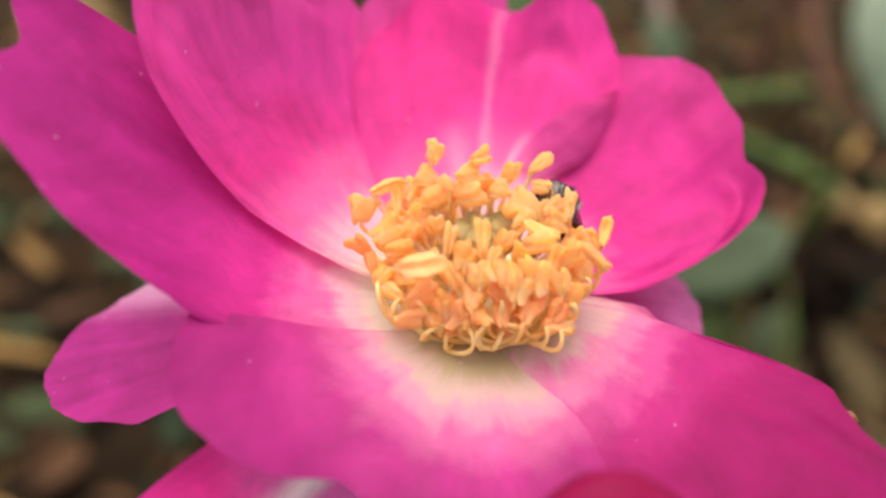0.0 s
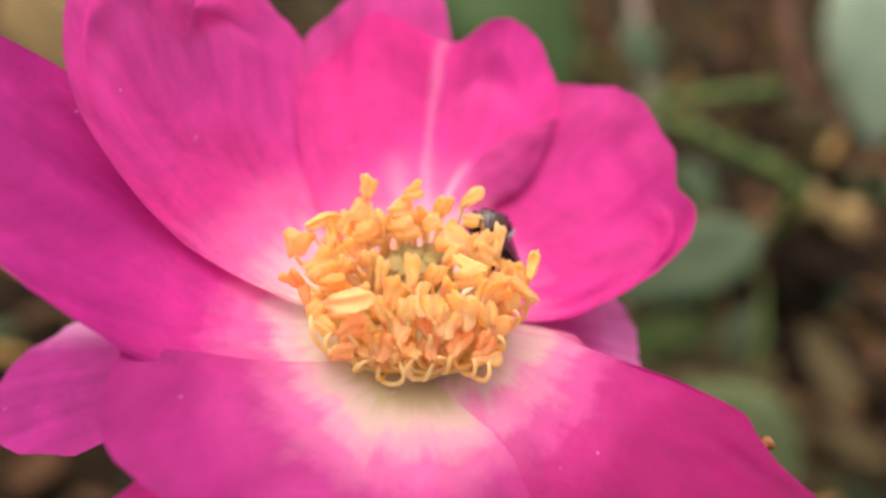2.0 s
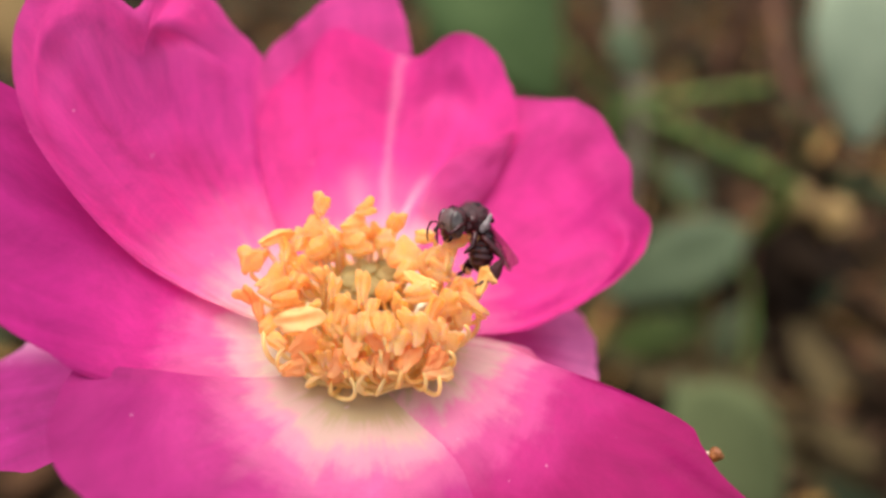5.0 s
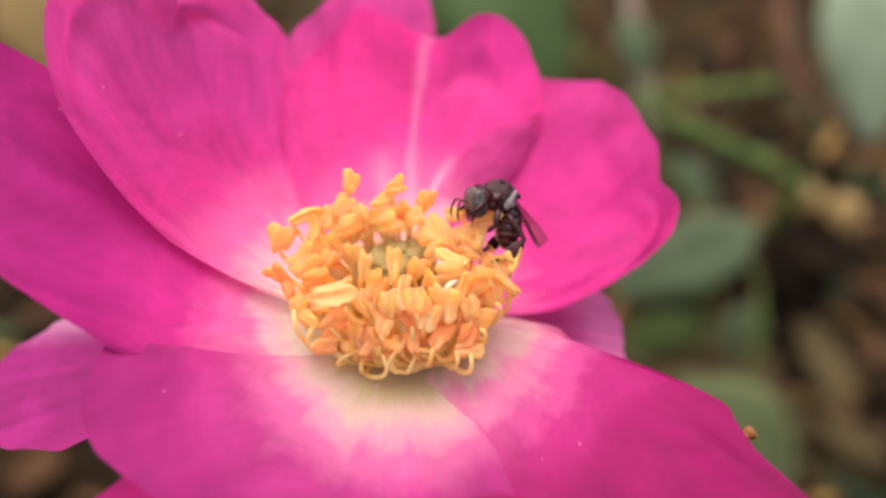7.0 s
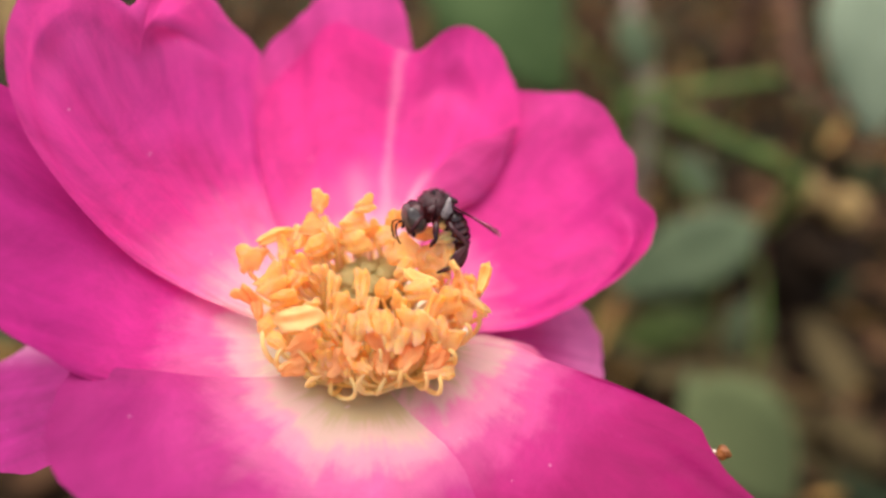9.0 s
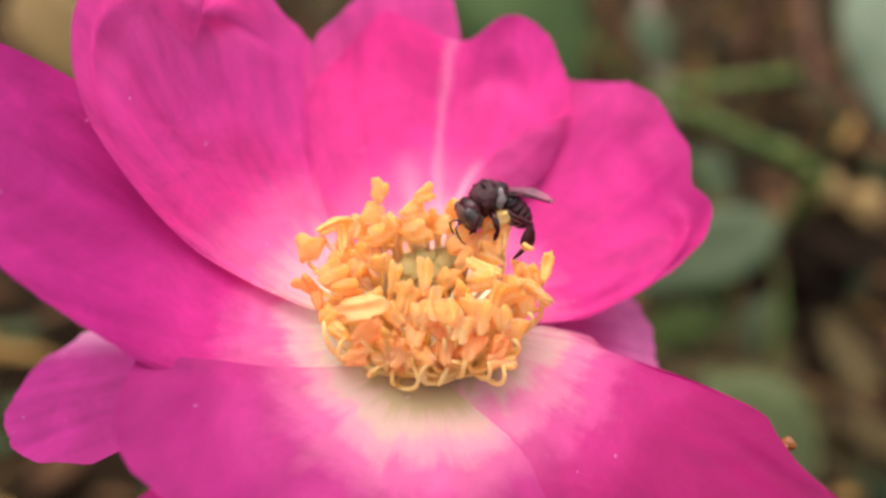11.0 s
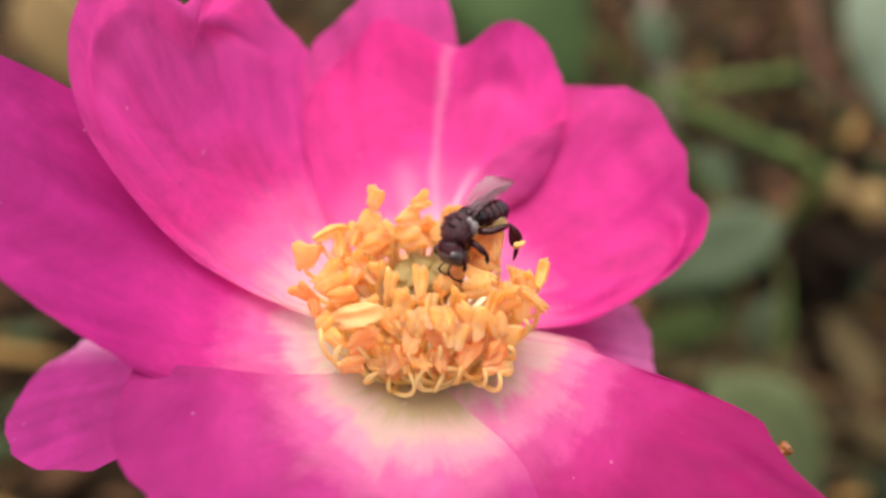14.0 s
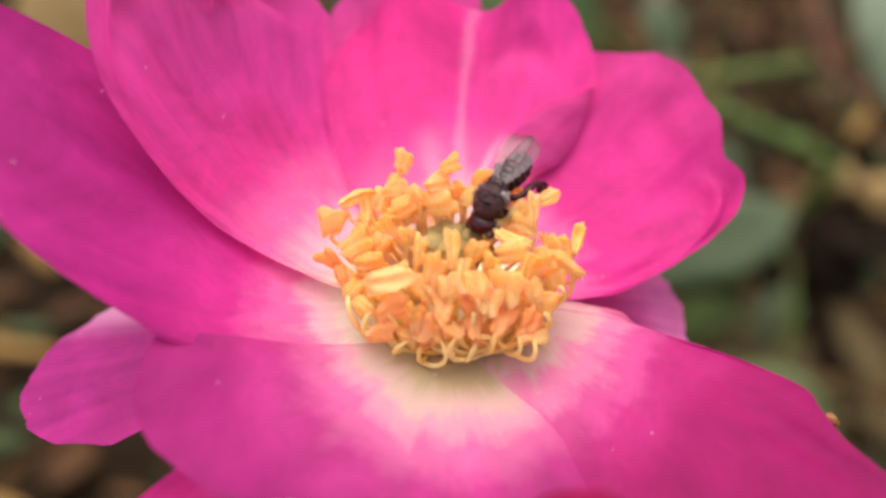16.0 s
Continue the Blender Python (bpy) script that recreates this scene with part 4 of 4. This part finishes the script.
# stalks that cross behind the rose
p, q = spot(115, 207, 20), spot(71, 208, 42)
weed("green_stalk", "green leafless stalk slanting over the soil", "stalk", [under(p, 0.004, 0.06), spot(122, 224, 12), p, (p + q) / 2 + Vector((0, 0, 0.001)), q], [], STALK, LEAF_GREEN, 0.0024, (4, 8, 11))
weed("green_stalk", "thin olive stalk among the litter", "stalk", [under(q, -0.005, 0.02), spot(62, 212, 36), spot(88, 216, 48), spot(117, 217, 52)], [], STALK, LEAF_GREEN, 0.0019, (5, 9))
weed("green_stalk", "slender brownish olive stem hanging from the stalks", "stalk", [under(spot(113, 228, -41)), spot(113, 228, -41), spot(114, 226, -11), spot(97, 222, 4), spot(71, 214, 38), spot(46, 206, 66)], [], STALK, LEAF_GREEN, 0.0010, (5, 9))
weed("dry_twig", "reddish brown dry twig hanging behind the rose", "twig", [under(spot(140, 262, 120), 0.0, 0.05), spot(137, 262, 112), spot(138, 257, 97), spot(142, 252, 60), spot(156, 246, 44)], [], TWIG, LEAF_DRY, 0.0026, (6, 10, 12))
weed("dry_stalk", "pale tan dry stem standing in the litter", "stalk", [under(spot(82, 240, 36)), spot(80, 236, 44), spot(77, 234, 58), spot(74, 232, 78), spot(72, 232, 98)], [], DRY_PALE, LEAF_DRY, 0.0026, (5, 9))
for x, y, z, r in ((134, 236, 16, 6.5), (149, 236, 10, 6.8)):
    thing = tagged(new("seed_head"), "round straw-yellow seed head on a short stalk", "seed head", "straw seed heads")
    c = spot(x, y, z)
    thing.location = c
    bm = bmesh.new()
    blob(bm, (0, 0, 0), (r * MM, r * MM, r * MM), None, 0.35, x, 3)
    part("head", bm, BUD, thing)
    bm = bmesh.new()
    tube(bm, [(0, 0, -r * MM * 0.8), (0.002, 0.003, -c.z * 0.6), (0.004, 0.006, -c.z - 0.004)], 0.001, 6)
    part("stalk", bm, TWIG, thing)


# near-black leaf clump, added as the shadow under plants behind the seed heads
p = spot(128, 236, 6)
weed("shadow_clump", "near-black leaf clump standing in for the shadow under plants", "plant", [under(p), p + Vector((0.004, 0.006, -0.02)), p],
     [(p, sideways(-0.5, -1), TOCAM, 0.036, 0.022), (p, sideways(0.5, -0.9), TOCAM, 0.044, 0.026), (p, sideways(1.0, -0.35), TOCAM, 0.042, 0.024), (p + Vector((0, 0.004, 0)), sideways(0.1, -1), TOCAM, 0.04, 0.026)], TWIG, LEAF_SHADOW, 0.001)

# larger dead leaves lying behind the flower
rnd = random.Random(31)
for s in range(22):
    x, y = rnd.uniform(0.075, 0.17), 0.145 + rnd.uniform(0.0, 0.055)
    thing = tagged(new("dry_leaf"), "curled dark brown dead leaf on the soil", "dry leaf", "dead leaves on the soil")
    thing.location = (x, y, 0.010 + 0.012 * rnd.random())
    bm = bmesh.new()
    L = rnd.uniform(0.022, 0.042)
    turn = Euler((rnd.uniform(-0.3, 0.8), rnd.uniform(-0.5, 0.5), rnd.uniform(0, math.tau))).to_matrix().to_4x4()
    leaf_shape(bm, turn, L, L * rnd.uniform(0.35, 0.7), rnd.uniform(-0.4, 0.6), rnd.uniform(-0.2, 0.5), 0.05, 9)
    part("blade", bm, LEAF_DRY, thing)
    bm = bmesh.new()
    tube(bm, [turn @ Vector(q) for q in ((0, 0.002, 0), (0.0005, -0.004, 0.0005), (0.002, -0.009, -0.002))], 0.0004, 5)
    part("leaf_stalk", bm, TWIG, thing)


def litter(name, label, count, material, seed, size, lift, spread=(0.6, 0.55, 0.6), slim=0.55):
    bm = bmesh.new()
    r = random.Random(seed)
    for s in range(count):
        x, y = r.gauss(0, spread[0]), spread[1] + r.gauss(0, spread[2])
        L = r.uniform(*size)
        turn = Euler((r.uniform(-0.7, 0.7), r.uniform(-0.7, 0.7), r.uniform(0, math.tau))).to_matrix().to_4x4()
        leaf_shape(bm, Matrix.Translation((x, y, r.uniform(*lift))) @ turn, L, L * r.uniform(slim * 0.6, slim * 1.3), r.uniform(-0.6, 0.8), r.uniform(-0.5, 0.7), 0.05, 7)
    return tagged(part(name, bm, material), label, "leaf litter", kind="stuff")


litter("dry_leaf_litter", "brown curled dead leaves covering the soil", 7000, LITTER, 21, (0.010, 0.034), (0.0, 0.012))
litter("low_green_leaves", "small green weed leaves among the litter", 2000, GROUND_GREEN, 22, (0.008, 0.030), (0.004, 0.022))
litter("straw_bits", "straw-coloured grass bits on the soil", 1800, STRAW, 23, (0.012, 0.045), (0.004, 0.016), slim=0.12)


# ---- what moves ----
def perch(x, y, z, ahead, back):
    """The bee's pose: thorax at x, y, z millimetres in the flower, head towards ahead, back towards back (right, up, towards the viewer)."""
    turn = VIEW.to_3x3() @ Matrix(((1, 0, 0), (0, 0, -1), (0, 1, 0)))
    f = (turn @ Vector(ahead)).normalized()
    r = f.cross(turn @ Vector(back)).normalized()
    u = r.cross(f)
    m = Matrix((r, f, u)).transposed().to_4x4()
    m.translation = FLOWER @ (Vector((x, y, z)) * MM)
    return m


BEE = [
    (0.0, (4.25, 2.65, 3.55), (-0.3, 0.8, 0.5), (0.6, 0.2, -0.75)),
    (1.0, (4.15, 2.70, 3.55), (-0.3, 0.8, 0.5), (0.6, 0.2, -0.75)),
    (2.0, (4.25, 2.80, 3.70), (-0.3, 0.8, 0.5), (0.6, 0.2, -0.75)),
    (2.5, (5.18, 2.52, 4.04), (-0.3, 0.8, 0.5), (0.6, 0.2, -0.75)),
    (3.0, (5.71, 2.67, 5.04), (-0.2, 0.85, 0.45), (0.55, 0.25, -0.8)),
    (3.5, (5.63, 2.86, 5.47), (-0.2, 0.75, 0.6), (0.6, 0.4, -0.6)),
    (4.0, (6.03, 2.91, 5.87), (-0.3, 0.55, 0.7), (0.55, 0.6, -0.5)),
    (4.5, (5.53, 2.40, 6.27), (-0.6, 0.5, 0.5), (0.6, 0.7, -0.3)),
    (7.0, (5.03, 2.31, 6.35), (-0.72, 0.42, 0.3), (0.52, 0.8, 0.0)),
    (7.5, (4.88, 2.54, 6.33), (-0.78, 0.4, 0.28), (0.48, 0.85, 0.1)),
    (8.0, (4.32, 2.60, 6.34), (-0.8, 0.34, 0.28), (0.4, 0.9, 0.12)),
    (10.5, (3.03, 2.21, 7.73), (-0.92, 0.0, 0.3), (0.02, 0.93, 0.3)),
    (11.0, (2.97, 2.39, 6.86), (-0.9, -0.08, 0.32), (-0.05, 0.9, 0.38)),
    (11.5, (2.47, 2.34, 6.86), (-0.88, -0.14, 0.34), (-0.08, 0.88, 0.42)),
    (12.0, (1.75, 2.14, 6.69), (-0.78, -0.42, 0.3), (-0.3, 0.78, 0.48)),
    (12.5, (2.32, 3.12, 6.52), (-0.82, -0.34, 0.32), (-0.22, 0.84, 0.42)),
    (13.0, (2.02, 1.77, 7.47), (-0.86, -0.24, 0.34), (-0.15, 0.86, 0.42)),
    (13.5, (2.14, 1.63, 6.47), (-0.7, -0.58, 0.3), (-0.42, 0.66, 0.55)),
    (14.0, (1.78, 0.99, 6.74), (-0.68, -0.6, 0.3), (-0.42, 0.64, 0.58)),
    (14.5, (1.96, 1.82, 6.87), (-0.76, -0.46, 0.34), (-0.3, 0.74, 0.52)),
    (15.0, (2.15, 2.52, 6.38), (-0.78, -0.4, 0.36), (-0.26, 0.76, 0.52)),
    (15.5, (1.84, 1.25, 6.24), (-0.55, -0.73, 0.16), (-0.34, 0.44, 0.82)),
    (16.0, (1.75, 1.25, 5.83), (-0.53, -0.75, 0.16), (-0.34, 0.38, 0.86)),
]


def hinge(ob, rows):
    """Key a part about its own joint: seconds and three angles."""
    at = ob.location.copy()
    walk(ob, [(t, Matrix.Translation(at) @ pose(0, 0, 0, *turn)) for t, *turn in rows])


def motions():
    walk(bee, [(t, perch(*place, ahead, back)) for t, place, ahead, back in BEE])
    hinge(abdomen, [(0.0, 15, 0, 0), (3.0, 25, 0, 0), (4.0, 50, 0, 0), (7.0, 65, 0, 0), (7.5, 62, 0, 0), (8.0, 62, 0, 0), (10.5, 50, 0, 0), (12.5, 48, 0, 0), (13.0, 44, 0, 0), (13.5, 24, 0, 0), (14.5, 34, 0, 0), (15.0, 38, 0, 0), (15.5, 24, 0, 0), (16.0, 16, 0, 0)])
    hinge(head, [(0.0, -50, 0, 0), (4.0, -45, 0, 0), (7.0, -35, 0, 0), (8.0, -35, 0, 0), (10.5, -40, 0, 0), (12.5, -35, 0, 0), (15.0, -40, 0, 0), (15.5, -66, 0, 0), (16.0, -66, 0, 0)])
    for wing, out in ((wing_l, 1), (wing_r, -1)):
        hinge(wing, [(t, lift, -roof * out, spread * out) for t, lift, roof, spread in (
            (0.0, 0, 4, 0), (3.0, 0, 4, 0), (4.0, 8, 4, 0), (4.5, 18, 10, 2), (7.0, 24, 18, 2), (7.5, 20, 15, 2), (8.0, 14, 12, 2), (10.5, 15, 8, 2), (11.0, 14, 14, 4), (12.0, 12, 34, 8),
            (12.5, 16, 24, 6), (13.0, 15, 32, 6), (13.5, 4, 26, 6), (14.5, 8, 20, 6), (15.0, 10, 20, 6), (15.5, 6, 10, 5), (16.0, 4, 10, 6))])
    rest = Vector((2.90, 3.05, 6.0))
    down, held = rest.rotation_difference(Vector((4.4, 1.35, 5.75))), rest.rotation_difference(Vector((3.3, 1.3, 6.1)))
    walk(bent, [(t, q.to_matrix().to_4x4()) for t, q in ((0.0, rest.rotation_difference(rest)), (2.4, rest.rotation_difference(rest)), (3.2, rest.rotation_difference(rest.lerp(Vector((4.4, 1.35, 5.75)), 0.6))), (4.5, down), (8.0, down), (10.5, held), (14.5, held), (15.5, down), (16.0, down))])
    for ob in gripped:
        walk(ob, [(t, pose(0, 0, 0, 0, turn, 0)) for t, turn in ((0.0, 0), (8.0, 0), (10.5, -4), (12.0, -6), (16.0, -4))])
    for key in ("hl", "hr"):
        hinge(legs[key], [(0.0, 10, 0, 0), (7.0, 30, 0, 0), (8.0, 40, 0, 0), (10.5, 28, 0, 0), (12.5, 26, 0, 0), (16.0, 10, 0, 0)])


motions()
